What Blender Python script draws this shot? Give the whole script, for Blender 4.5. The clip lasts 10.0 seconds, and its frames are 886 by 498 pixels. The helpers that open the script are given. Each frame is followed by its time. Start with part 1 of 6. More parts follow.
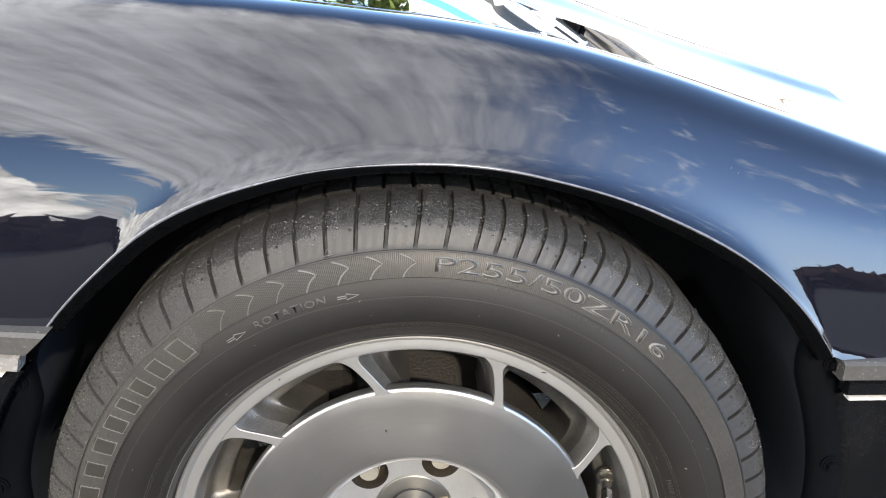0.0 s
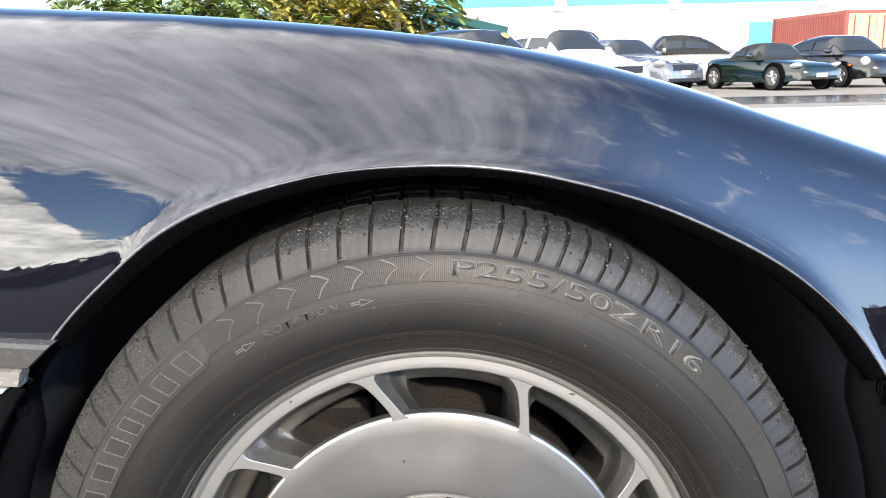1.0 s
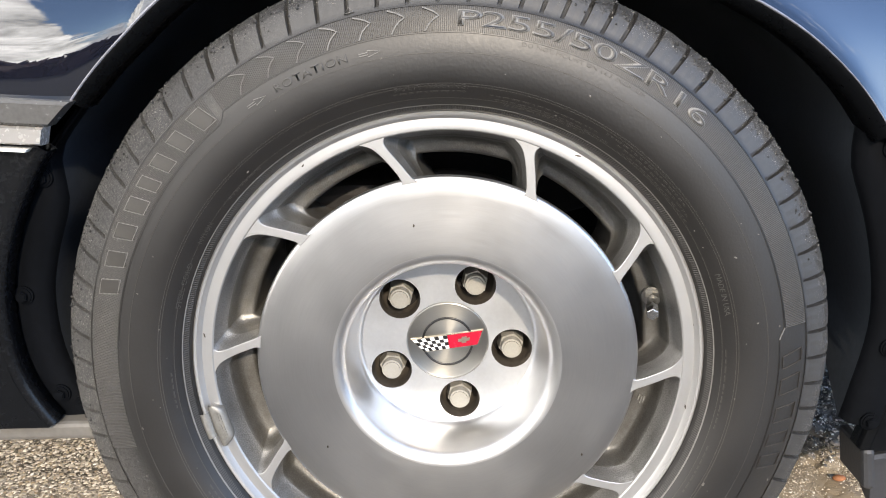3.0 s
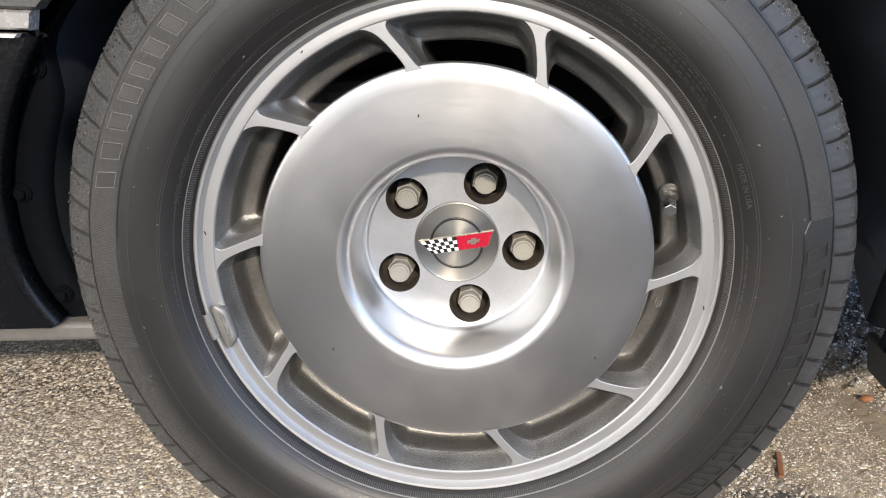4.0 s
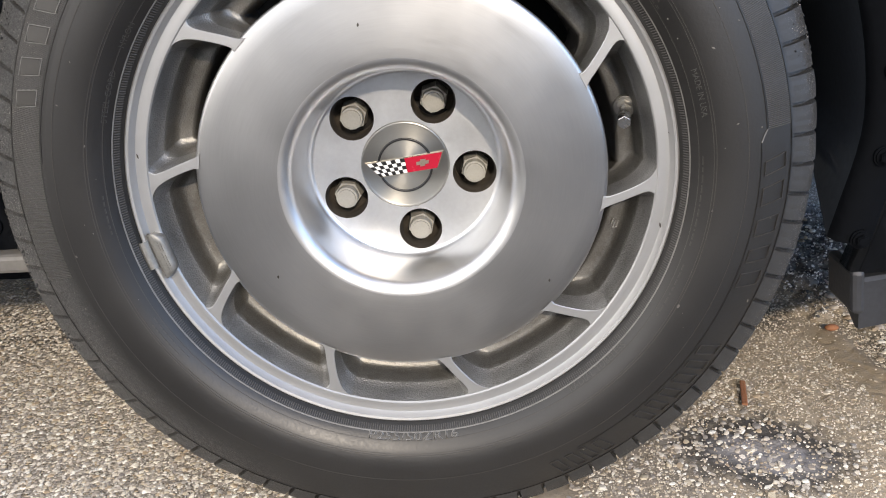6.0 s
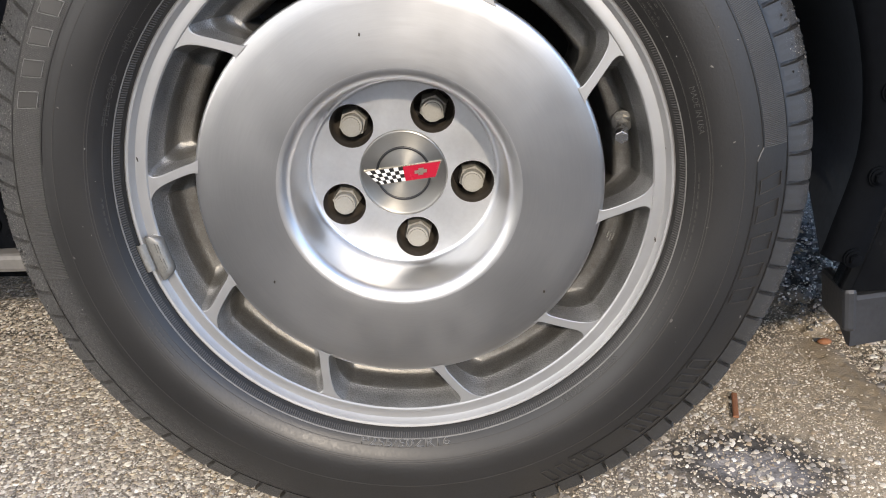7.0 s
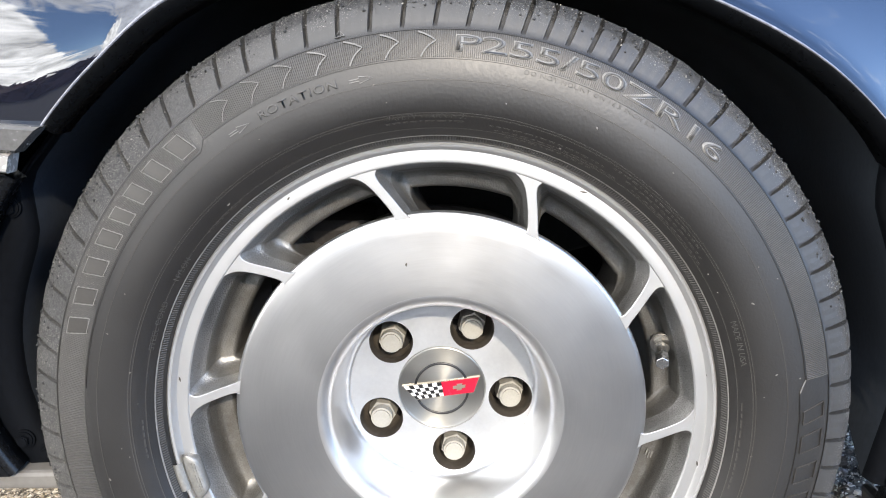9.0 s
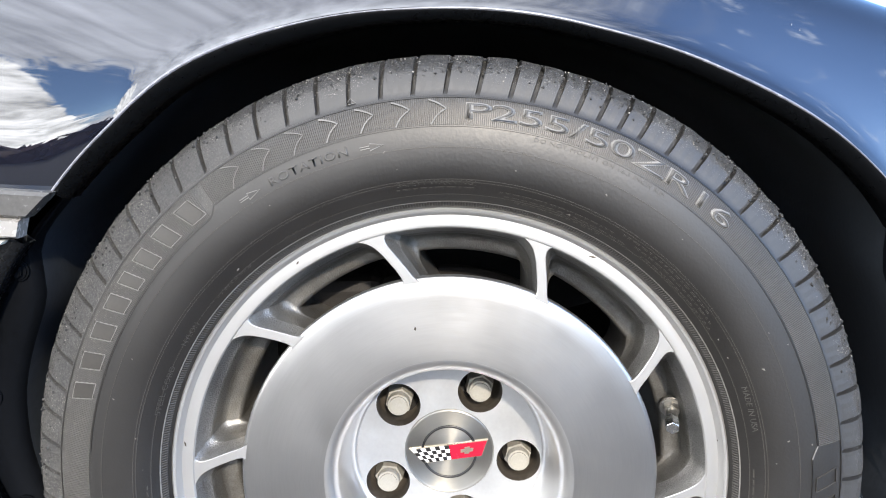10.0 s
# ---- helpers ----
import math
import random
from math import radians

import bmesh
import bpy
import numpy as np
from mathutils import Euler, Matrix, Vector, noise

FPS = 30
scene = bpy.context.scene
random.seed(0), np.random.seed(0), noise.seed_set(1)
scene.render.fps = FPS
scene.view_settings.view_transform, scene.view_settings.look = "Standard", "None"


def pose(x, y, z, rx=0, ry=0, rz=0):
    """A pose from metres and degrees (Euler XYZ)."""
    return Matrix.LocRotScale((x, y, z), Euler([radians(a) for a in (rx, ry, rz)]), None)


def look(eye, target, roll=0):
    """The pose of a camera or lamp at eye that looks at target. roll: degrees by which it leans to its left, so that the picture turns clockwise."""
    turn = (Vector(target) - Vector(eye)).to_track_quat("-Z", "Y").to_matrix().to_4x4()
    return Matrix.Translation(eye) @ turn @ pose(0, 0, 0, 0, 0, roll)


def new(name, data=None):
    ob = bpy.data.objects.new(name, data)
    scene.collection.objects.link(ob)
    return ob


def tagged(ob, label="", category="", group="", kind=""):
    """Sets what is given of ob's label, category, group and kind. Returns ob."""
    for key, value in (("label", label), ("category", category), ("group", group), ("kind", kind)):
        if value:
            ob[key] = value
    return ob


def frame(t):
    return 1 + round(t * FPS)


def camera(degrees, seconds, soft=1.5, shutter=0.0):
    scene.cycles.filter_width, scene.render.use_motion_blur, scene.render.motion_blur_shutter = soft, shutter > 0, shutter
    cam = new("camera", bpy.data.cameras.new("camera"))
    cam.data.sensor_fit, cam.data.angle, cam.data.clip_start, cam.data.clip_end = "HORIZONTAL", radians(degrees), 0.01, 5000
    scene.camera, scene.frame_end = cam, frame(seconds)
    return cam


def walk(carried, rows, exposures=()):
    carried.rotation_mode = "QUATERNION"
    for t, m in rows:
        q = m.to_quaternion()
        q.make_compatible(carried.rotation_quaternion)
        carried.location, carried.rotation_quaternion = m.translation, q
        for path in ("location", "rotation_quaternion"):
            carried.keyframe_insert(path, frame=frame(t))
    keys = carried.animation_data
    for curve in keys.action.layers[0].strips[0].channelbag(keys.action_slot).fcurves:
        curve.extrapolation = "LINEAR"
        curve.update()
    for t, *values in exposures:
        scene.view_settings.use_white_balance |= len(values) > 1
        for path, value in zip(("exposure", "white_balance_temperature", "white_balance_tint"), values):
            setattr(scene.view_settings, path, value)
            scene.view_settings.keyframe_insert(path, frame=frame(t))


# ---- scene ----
cam = camera(55.7, 10.0, 1.0)
PATH = [
    (0, (-0.005, -0.672, 0.855), (0.087, 1.187, 0.122), 0.1),
    (0.2, (0.0095, -0.6798, 0.8238), (0.059, 1.2169, 0.1873), -0.2),
    (0.5, (0.01, -0.676, 0.778), (0.067, 1.256, 0.264), -0.4),
    (0.7, (0.0109, -0.6638, 0.7486), (0.0303, 1.2702, 0.3059), -0.65),
    (1, (0.007, -0.677, 0.752), (0.022, 1.277, 0.327), -1.2),
    (1.2, (0.0072, -0.686, 0.7488), (-0.0205, 1.2695, 0.3369), -1.39),
    (1.5, (0.013, -0.703, 0.748), (-0.017, 1.249, 0.315), -1.4),
    (2, (0.0169, -0.7231, 0.71), (-0.0314, 1.217, 0.2574), -1.61),
    (2.2, (0.0226, -0.7289, 0.6859), (-0.0532, 1.2057, 0.2174), -1.65),
    (2.5, (0.0172, -0.7334, 0.6441), (-0.0382, 1.192, 0.1633), -1.76),
    (3, (0.0172, -0.725, 0.6124), (-0.031, 1.184, 0.0677), -2.09),
    (3.2, (0.017, -0.7189, 0.5989), (-0.0193, 1.187, 0.0134), -2.11),
    (4.3, (0.045, -0.709, 0.545), (-0.096, 1.168, -0.132), -3.0),
    (4.5, (0.053, -0.707, 0.537), (-0.074, 1.162, -0.162), -3.2),
    (5, (0.065, -0.709, 0.532), (-0.025, 1.151, -0.199), -3.4),
    (5.5, (0.061, -0.706, 0.536), (-0.017, 1.153, -0.198), -3.3),
    (5.7, (0.0579, -0.7014, 0.527), (-0.0178, 1.1534, -0.1991), -3.48),
    (6.8, (0.0561, -0.6911, 0.5025), (-0.0226, 1.1557, -0.2726), -2.93),
    (7, (0.059, -0.696, 0.523), (-0.013, 1.16, -0.219), -2.1),
    (7.2, (0.0522, -0.6913, 0.5284), (0.0016, 1.1744, -0.1455), -2.15),
    (7.5, (0.044, -0.686, 0.565), (-0.017, 1.207, -0.08), -1.6),
    (7.7, (0.0377, -0.6814, 0.5704), (-0.0229, 1.2243, 0.0062), -1.81),
    (8, (0.035, -0.679, 0.592), (-0.02, 1.245, 0.048), -1.5),
    (8.5, (0.032, -0.683, 0.593), (-0.031, 1.252, 0.089), -1.4),
    (9, (0.021, -0.678, 0.603), (-0.028, 1.266, 0.137), -1.3),
    (9.5, (0.016, -0.677, 0.608), (-0.035, 1.276, 0.18), -1.3),
    (10, (0.012, -0.674, 0.621), (-0.028, 1.291, 0.249), -1.2),
]
EXPOSURES = [(0.0, 2.04, 7050, 10), (1.0, 2.12, 7050, 10), (2.0, 2.18, 7050, 11), (3.0, 2.22, 7000, 11), (4.5, 1.70, 6900, 12), (5.5, 1.66, 6880, 12), (7.0, 1.66, 6850, 12), (8.0, 2.16, 6700, 11), (9.0, 2.48, 6600, 10), (10.0, 2.52, 6550, 10)]
walk(cam, [(t, look(eye, target, roll)) for t, eye, target, roll in PATH], EXPOSURES)

# ---- world, sun, exposure ----
SUN_EL, SUN_AZ = radians(27), radians(11)          # azimuth from -y, positive to the nose
sun_way = Vector((math.sin(SUN_AZ) * math.cos(SUN_EL), -math.cos(SUN_AZ) * math.cos(SUN_EL), math.sin(SUN_EL)))
sun_lamp = bpy.data.lights.new("sun", "SUN")
sun_lamp.energy, sun_lamp.angle, sun_lamp.color = 1.02, radians(2.0), (1.0, 0.90, 0.76)
sun = new("sun", sun_lamp)
sun.matrix_world = look(sun_way * 20, (0, 0, 0))


def make_world():
    """Blue sky with a grey streaky cloud sheet behind the viewer, bright cumulus low towards the car's tail and thin wisps towards its nose."""
    w = bpy.data.worlds.new("sky")
    scene.world = w
    w.use_nodes = True
    n, l = w.node_tree.nodes, w.node_tree.links
    n.clear()

    def calc(op, a, b=0.0, c=0.0):
        node = n.new("ShaderNodeMath")
        node.operation = op
        for k, v in enumerate((a, b, c)):
            if isinstance(v, (int, float)):
                node.inputs[k].default_value = v
            else:
                l.new(v, node.inputs[k])
        return node.outputs[0]

    def step(v, a, b):
        node = n.new("ShaderNodeMapRange")
        node.interpolation_type = "SMOOTHSTEP"
        node.inputs["From Min"].default_value, node.inputs["From Max"].default_value = a, b
        l.new(v, node.inputs["Value"])
        return node.outputs[0]

    def noise(vec, scale, detail, rough, warp):
        node = n.new("ShaderNodeTexNoise")
        node.inputs["Scale"].default_value, node.inputs["Detail"].default_value = scale, detail
        node.inputs["Roughness"].default_value, node.inputs["Distortion"].default_value = rough, warp
        l.new(vec, node.inputs["Vector"])
        return node.outputs["Fac"]

    def mapped(vec, turn_deg, size, shift=(0, 0, 0)):
        vr, mp = n.new("ShaderNodeVectorRotate"), n.new("ShaderNodeMapping")
        vr.rotation_type, vr.inputs["Angle"].default_value = "Z_AXIS", radians(turn_deg)
        mp.inputs["Scale"].default_value, mp.inputs["Location"].default_value = size, shift
        l.new(vec, vr.inputs["Vector"])
        l.new(vr.outputs[0], mp.inputs["Vector"])
        return mp.outputs[0]

    def blend(fac, a, b):
        node = n.new("ShaderNodeMix")
        node.data_type = "RGBA"
        l.new(fac, node.inputs[0])
        l.new(a, node.inputs[6])
        l.new(b, node.inputs[7])
        return node.outputs[2]

    def grey(v, tint=(1.0, 1.0, 1.0)):
        node = n.new("ShaderNodeVectorMath")
        node.operation = "SCALE"
        node.inputs[0].default_value = tint
        l.new(v, node.inputs["Scale"])
        return node.outputs[0]

    out, bg = n.new("ShaderNodeOutputWorld"), n.new("ShaderNodeBackground")
    sky = n.new("ShaderNodeTexSky")
    sky.sky_type, sky.sun_disc = "NISHITA", False
    sky.air_density, sky.dust_density, sky.ozone_density, sky.altitude = 1.0, 0.4, 4.0, 1500
    sky.sun_elevation, sky.sun_rotation = SUN_EL, math.pi - SUN_AZ
    tc, sep = n.new("ShaderNodeTexCoord"), n.new("ShaderNodeSeparateXYZ")
    way = tc.outputs["Generated"]
    l.new(way, sep.inputs[0])
    X, Y, Z = sep.outputs
    # directions spread over a flat cloud layer
    high = calc("MAXIMUM", calc("ADD", Z, 0.25), 0.05)
    cmb, flat = n.new("ShaderNodeCombineXYZ"), n.new("ShaderNodeVectorMath")
    for k in range(3):
        l.new(high, cmb.inputs[k])
    flat.operation = "DIVIDE"
    l.new(way, flat.inputs[0])
    l.new(cmb.outputs[0], flat.inputs[1])
    deck = flat.outputs[0]
    streaks = noise(mapped(deck, -6, (9.0, 0.9, 0.0), CLOUD_SHIFT), 1.9, 12, 0.62, 0.35)
    lumps = noise(mapped(deck, -10, (1.0, 1.0, 0.0)), 2.4, 8, 0.6, 0.5)
    puffs = noise(mapped(way, 0, (1.0, 1.0, 2.2)), 11.0, 12, 0.64, 0.6)
    haze = n.new("ShaderNodeRGB")
    haze.outputs[0].default_value = (3.3, 4.6, 6.8, 1)
    deep = n.new("ShaderNodeVectorMath")
    deep.operation = "SCALE"
    l.new(sky.outputs[0], deep.inputs[0])
    l.new(calc("MULTIPLY_ADD", calc("MULTIPLY", step(X, 0.2, 0.6), step(Y, 0.3, -0.35)), 0.38, calc("MULTIPLY_ADD", step(X, -0.1, 0.5), 0.10, 0.40)), deep.inputs["Scale"])
    clear = blend(calc("MULTIPLY", step(Z, 0.40, 0.06), calc("MULTIPLY_ADD", step(X, 0.08, 0.5), 0.80, 0.04)), deep.outputs[0], haze.outputs[0])
    # the grey sheet: full to the tail and overhead, thinning to the nose and to the far side
    cover = calc("MULTIPLY", step(X, 0.75, 0.0), step(Y, 0.85, 0.35))
    sheet_a = step(calc("ADD", calc("MULTIPLY_ADD", cover, 0.85, -0.28), calc("ADD", calc("MULTIPLY", streaks, 0.55), calc("MULTIPLY", lumps, 0.45))), 0.36, 1.06)
    # a gap of clear sky beside the cumulus
    gz0 = calc("ADD", Z, -0.235)
    gx, gz = calc("MULTIPLY", calc("ADD", calc("ADD", X, 0.342), calc("MULTIPLY", gz0, 0.35)), 11.0), calc("MULTIPLY", gz0, 6.8)
    gap = calc("ADD", calc("POWER", calc("ADD", calc("MULTIPLY", gx, gx), calc("MULTIPLY", gz, gz)), 0.5), calc("MULTIPLY_ADD", puffs, 2.6, -1.3))
    sheet_a = calc("MULTIPLY", sheet_a, step(gap, 0.75, 1.1))
    tone = calc("MULTIPLY", calc("MULTIPLY_ADD", streaks, 1.65, calc("MULTIPLY_ADD", lumps, 0.9, -0.25)), calc("MULTIPLY_ADD", step(X, 0.1, -0.45), 0.36 * SHEET, 0.79 * SHEET))
    col = blend(sheet_a, clear, grey(tone, (0.93, 0.97, 1.06)))
    # cumulus, low and bright
    low = calc("MULTIPLY", step(calc("ADD", X, calc("MULTIPLY", gz0, 0.35)), -0.37, -0.41), step(Z, 0.50, 0.34))
    low = calc("MAXIMUM", low, calc("MULTIPLY", step(X, -0.24, -0.36), step(Z, 0.19, 0.10)))
    cum = step(calc("ADD", puffs, calc("MULTIPLY_ADD", low, 0.72, -0.5)), 0.46, 0.60)
    cum = calc("MULTIPLY", cum, step(Y, 0.2, -0.2))
    col = blend(cum, col, grey(calc("MAXIMUM", calc("MULTIPLY_ADD", puffs, CLOUD * 3.2, CLOUD * -0.7), CLOUD * 0.3), (1.0, 0.995, 0.98)))
    # thin wisps towards the nose
    wisp = calc("MULTIPLY", step(noise(mapped(way, 0, (3.2, 1.0, 1.2), (0.4, 0.0, 0.3)), 5.6, 10, 0.60, 0.3), 0.54, 0.84), calc("MULTIPLY", step(X, 0.25, 0.45), step(Y, 0.1, -0.3)))
    col = blend(calc("MULTIPLY", wisp, 0.7), col, grey(calc("MULTIPLY_ADD", puffs, CLOUD * 0.8, CLOUD * 0.45), (0.93, 0.98, 1.06)))
    l.new(col, bg.inputs["Color"])
    bg.inputs["Strength"].default_value = 0.15 * 1.25
    l.new(bg.outputs[0], out.inputs[0])


CLOUD, SHEET, CLOUD_SHIFT = 7.6, 3.4, (0.35, 0.2, 0.0)
make_world()


# ---- materials ----
def material(name, base, rough=0.5, metal=0.0, vary=0.15, scale=8.0, fine=120.0, bump=0.0, coat=0.0, ior=1.5, spread=0.08, dirt=None, dirt_at=(0.6, 0.75), per_piece=0.0):
    """A surface with slow and fine variation of colour and gloss, in metres of the thing."""
    m = bpy.data.materials.new(name)
    m.use_nodes = True
    n, l = m.node_tree.nodes, m.node_tree.links
    p = n["Principled BSDF"]
    p.inputs["Metallic"].default_value, p.inputs["IOR"].default_value = metal, ior
    if coat:
        p.inputs["Coat Weight"].default_value, p.inputs["Coat Roughness"].default_value = coat, 0.02
    tc = n.new("ShaderNodeTexCoord")
    a, b = n.new("ShaderNodeTexNoise"), n.new("ShaderNodeTexNoise")
    a.inputs["Scale"].default_value, a.inputs["Detail"].default_value = scale, 5
    b.inputs["Scale"].default_value, b.inputs["Detail"].default_value = fine, 3
    l.new(tc.outputs["Object"], a.inputs["Vector"])
    l.new(tc.outputs["Object"], b.inputs["Vector"])
    s = n.new("ShaderNodeMath")
    l.new(a.outputs["Fac"], s.inputs[0])
    l.new(b.outputs["Fac"], s.inputs[1])
    r = n.new("ShaderNodeMapRange")
    r.inputs["From Min"].default_value, r.inputs["From Max"].default_value = 0.6, 1.4
    r.inputs["To Min"].default_value, r.inputs["To Max"].default_value = 1 - vary, 1 + vary
    l.new(s.outputs[0], r.inputs["Value"])
    v = n.new("ShaderNodeVectorMath")
    v.operation = "SCALE"
    v.inputs[0].default_value = base
    l.new(r.outputs[0], v.inputs["Scale"])
    last = v.outputs[0]
    if per_piece:
        g = n.new("ShaderNodeNewGeometry")
        pr = n.new("ShaderNodeMapRange")
        pr.inputs["To Min"].default_value, pr.inputs["To Max"].default_value = 1 - per_piece, 1 + per_piece
        l.new(g.outputs["Random Per Island"], pr.inputs["Value"])
        v2 = n.new("ShaderNodeVectorMath")
        v2.operation = "SCALE"
        l.new(last, v2.inputs[0])
        l.new(pr.outputs[0], v2.inputs["Scale"])
        last = v2.outputs[0]
    if dirt:
        d = n.new("ShaderNodeTexNoise")
        d.inputs["Scale"].default_value, d.inputs["Detail"].default_value = scale * 2.3, 9
        d.inputs["Roughness"].default_value = 0.7
        l.new(tc.outputs["Object"], d.inputs["Vector"])
        dm = n.new("ShaderNodeMapRange")
        dm.inputs["From Min"].default_value, dm.inputs["From Max"].default_value = dirt_at
        l.new(d.outputs["Fac"], dm.inputs["Value"])
        mx = n.new("ShaderNodeMix")
        mx.data_type = "RGBA"
        l.new(dm.outputs[0], mx.inputs[0])
        l.new(last, mx.inputs[6])
        mx.inputs[7].default_value = (*dirt, 1)
        last = mx.outputs[2]
    l.new(last, p.inputs["Base Color"])
    rr = n.new("ShaderNodeMapRange")
    rr.inputs["From Min"].default_value, rr.inputs["From Max"].default_value = 0.6, 1.4
    rr.inputs["To Min"].default_value, rr.inputs["To Max"].default_value = max(0.02, rough - spread), min(1.0, rough + spread)
    l.new(s.outputs[0], rr.inputs["Value"])
    l.new(rr.outputs[0], p.inputs["Roughness"])
    if bump:
        bp = n.new("ShaderNodeBump")
        bp.inputs["Strength"].default_value, bp.inputs["Distance"].default_value = 1.0, bump
        l.new(b.outputs["Fac"], bp.inputs["Height"])
        l.new(bp.outputs[0], p.inputs["Normal"])
    return m


def brushed(name, base, rough, aniso, ring=900.0, bump=0.00002):
    """Metal turned on a lathe round y: fine rings, and gloss drawn out across them."""
    m = material(name, base, rough, 1.0, vary=0.04, scale=9, fine=30, spread=0.025)
    n, l = m.node_tree.nodes, m.node_tree.links
    p = n["Principled BSDF"]
    p.inputs["Anisotropic"].default_value = aniso
    p.inputs["Anisotropic Rotation"].default_value = 0.25
    t = n.new("ShaderNodeTangent")
    t.direction_type, t.axis = "RADIAL", "Y"
    l.new(t.outputs[0], p.inputs["Tangent"])
    # lathe streaks, and cloudy patches where the polish has worn
    tc, sep, flat = n.new("ShaderNodeTexCoord"), n.new("ShaderNodeSeparateXYZ"), n.new("ShaderNodeCombineXYZ")
    l.new(tc.outputs["Object"], sep.inputs[0])
    l.new(sep.outputs["X"], flat.inputs[0])
    up = n.new("ShaderNodeMath")
    up.operation, up.inputs[1].default_value = "SUBTRACT", 0.315
    l.new(sep.outputs["Z"], up.inputs[0])
    l.new(up.outputs[0], flat.inputs[1])
    rad, ang, polar = n.new("ShaderNodeVectorMath"), n.new("ShaderNodeMath"), n.new("ShaderNodeCombineXYZ")
    rad.operation, ang.operation = "LENGTH", "ARCTAN2"
    l.new(flat.outputs[0], rad.inputs[0])
    l.new(up.outputs[0], ang.inputs[0])
    l.new(sep.outputs["X"], ang.inputs[1])
    far = n.new("ShaderNodeMath")
    far.operation, far.inputs[1].default_value = "MULTIPLY", ring
    l.new(rad.outputs["Value"], far.inputs[0])
    round_ = n.new("ShaderNodeMath")
    round_.operation, round_.inputs[1].default_value = "MULTIPLY", 5.0
    l.new(ang.outputs[0], round_.inputs[0])
    l.new(far.outputs[0], polar.inputs[0])
    l.new(round_.outputs[0], polar.inputs[1])
    streak, cloud = n.new("ShaderNodeTexNoise"), n.new("ShaderNodeTexNoise")
    streak.inputs["Scale"].default_value, streak.inputs["Detail"].default_value = 1.0, 6
    cloud.inputs["Scale"].default_value, cloud.inputs["Detail"].default_value, cloud.inputs["Roughness"].default_value = 16, 8, 0.62
    l.new(polar.outputs[0], streak.inputs["Vector"])
    l.new(tc.outputs["Object"], cloud.inputs["Vector"])
    both = n.new("ShaderNodeMath")
    both.operation, both.inputs[1].default_value = "MULTIPLY_ADD", 0.9
    l.new(streak.outputs["Fac"], both.inputs[0])
    l.new(cloud.outputs["Fac"], both.inputs[2])
    for socket, lo, hi in (("Roughness", -0.035, 0.035), ("Base Color", 0.96, 1.04)):
        mr = n.new("ShaderNodeMapRange")
        mr.inputs["From Min"].default_value, mr.inputs["From Max"].default_value = 0.68, 1.22
        mr.inputs["To Min"].default_value, mr.inputs["To Max"].default_value = lo, hi
        l.new(both.outputs[0], mr.inputs["Value"])
        was = p.inputs[socket].links[0].from_socket
        if socket == "Roughness":
            nd = n.new("ShaderNodeMath")
            l.new(was, nd.inputs[0])
            l.new(mr.outputs[0], nd.inputs[1])
        else:
            nd = n.new("ShaderNodeVectorMath")
            nd.operation = "SCALE"
            l.new(was, nd.inputs[0])
            l.new(mr.outputs[0], nd.inputs["Scale"])
        l.new(nd.outputs[0], p.inputs[socket])
    return m


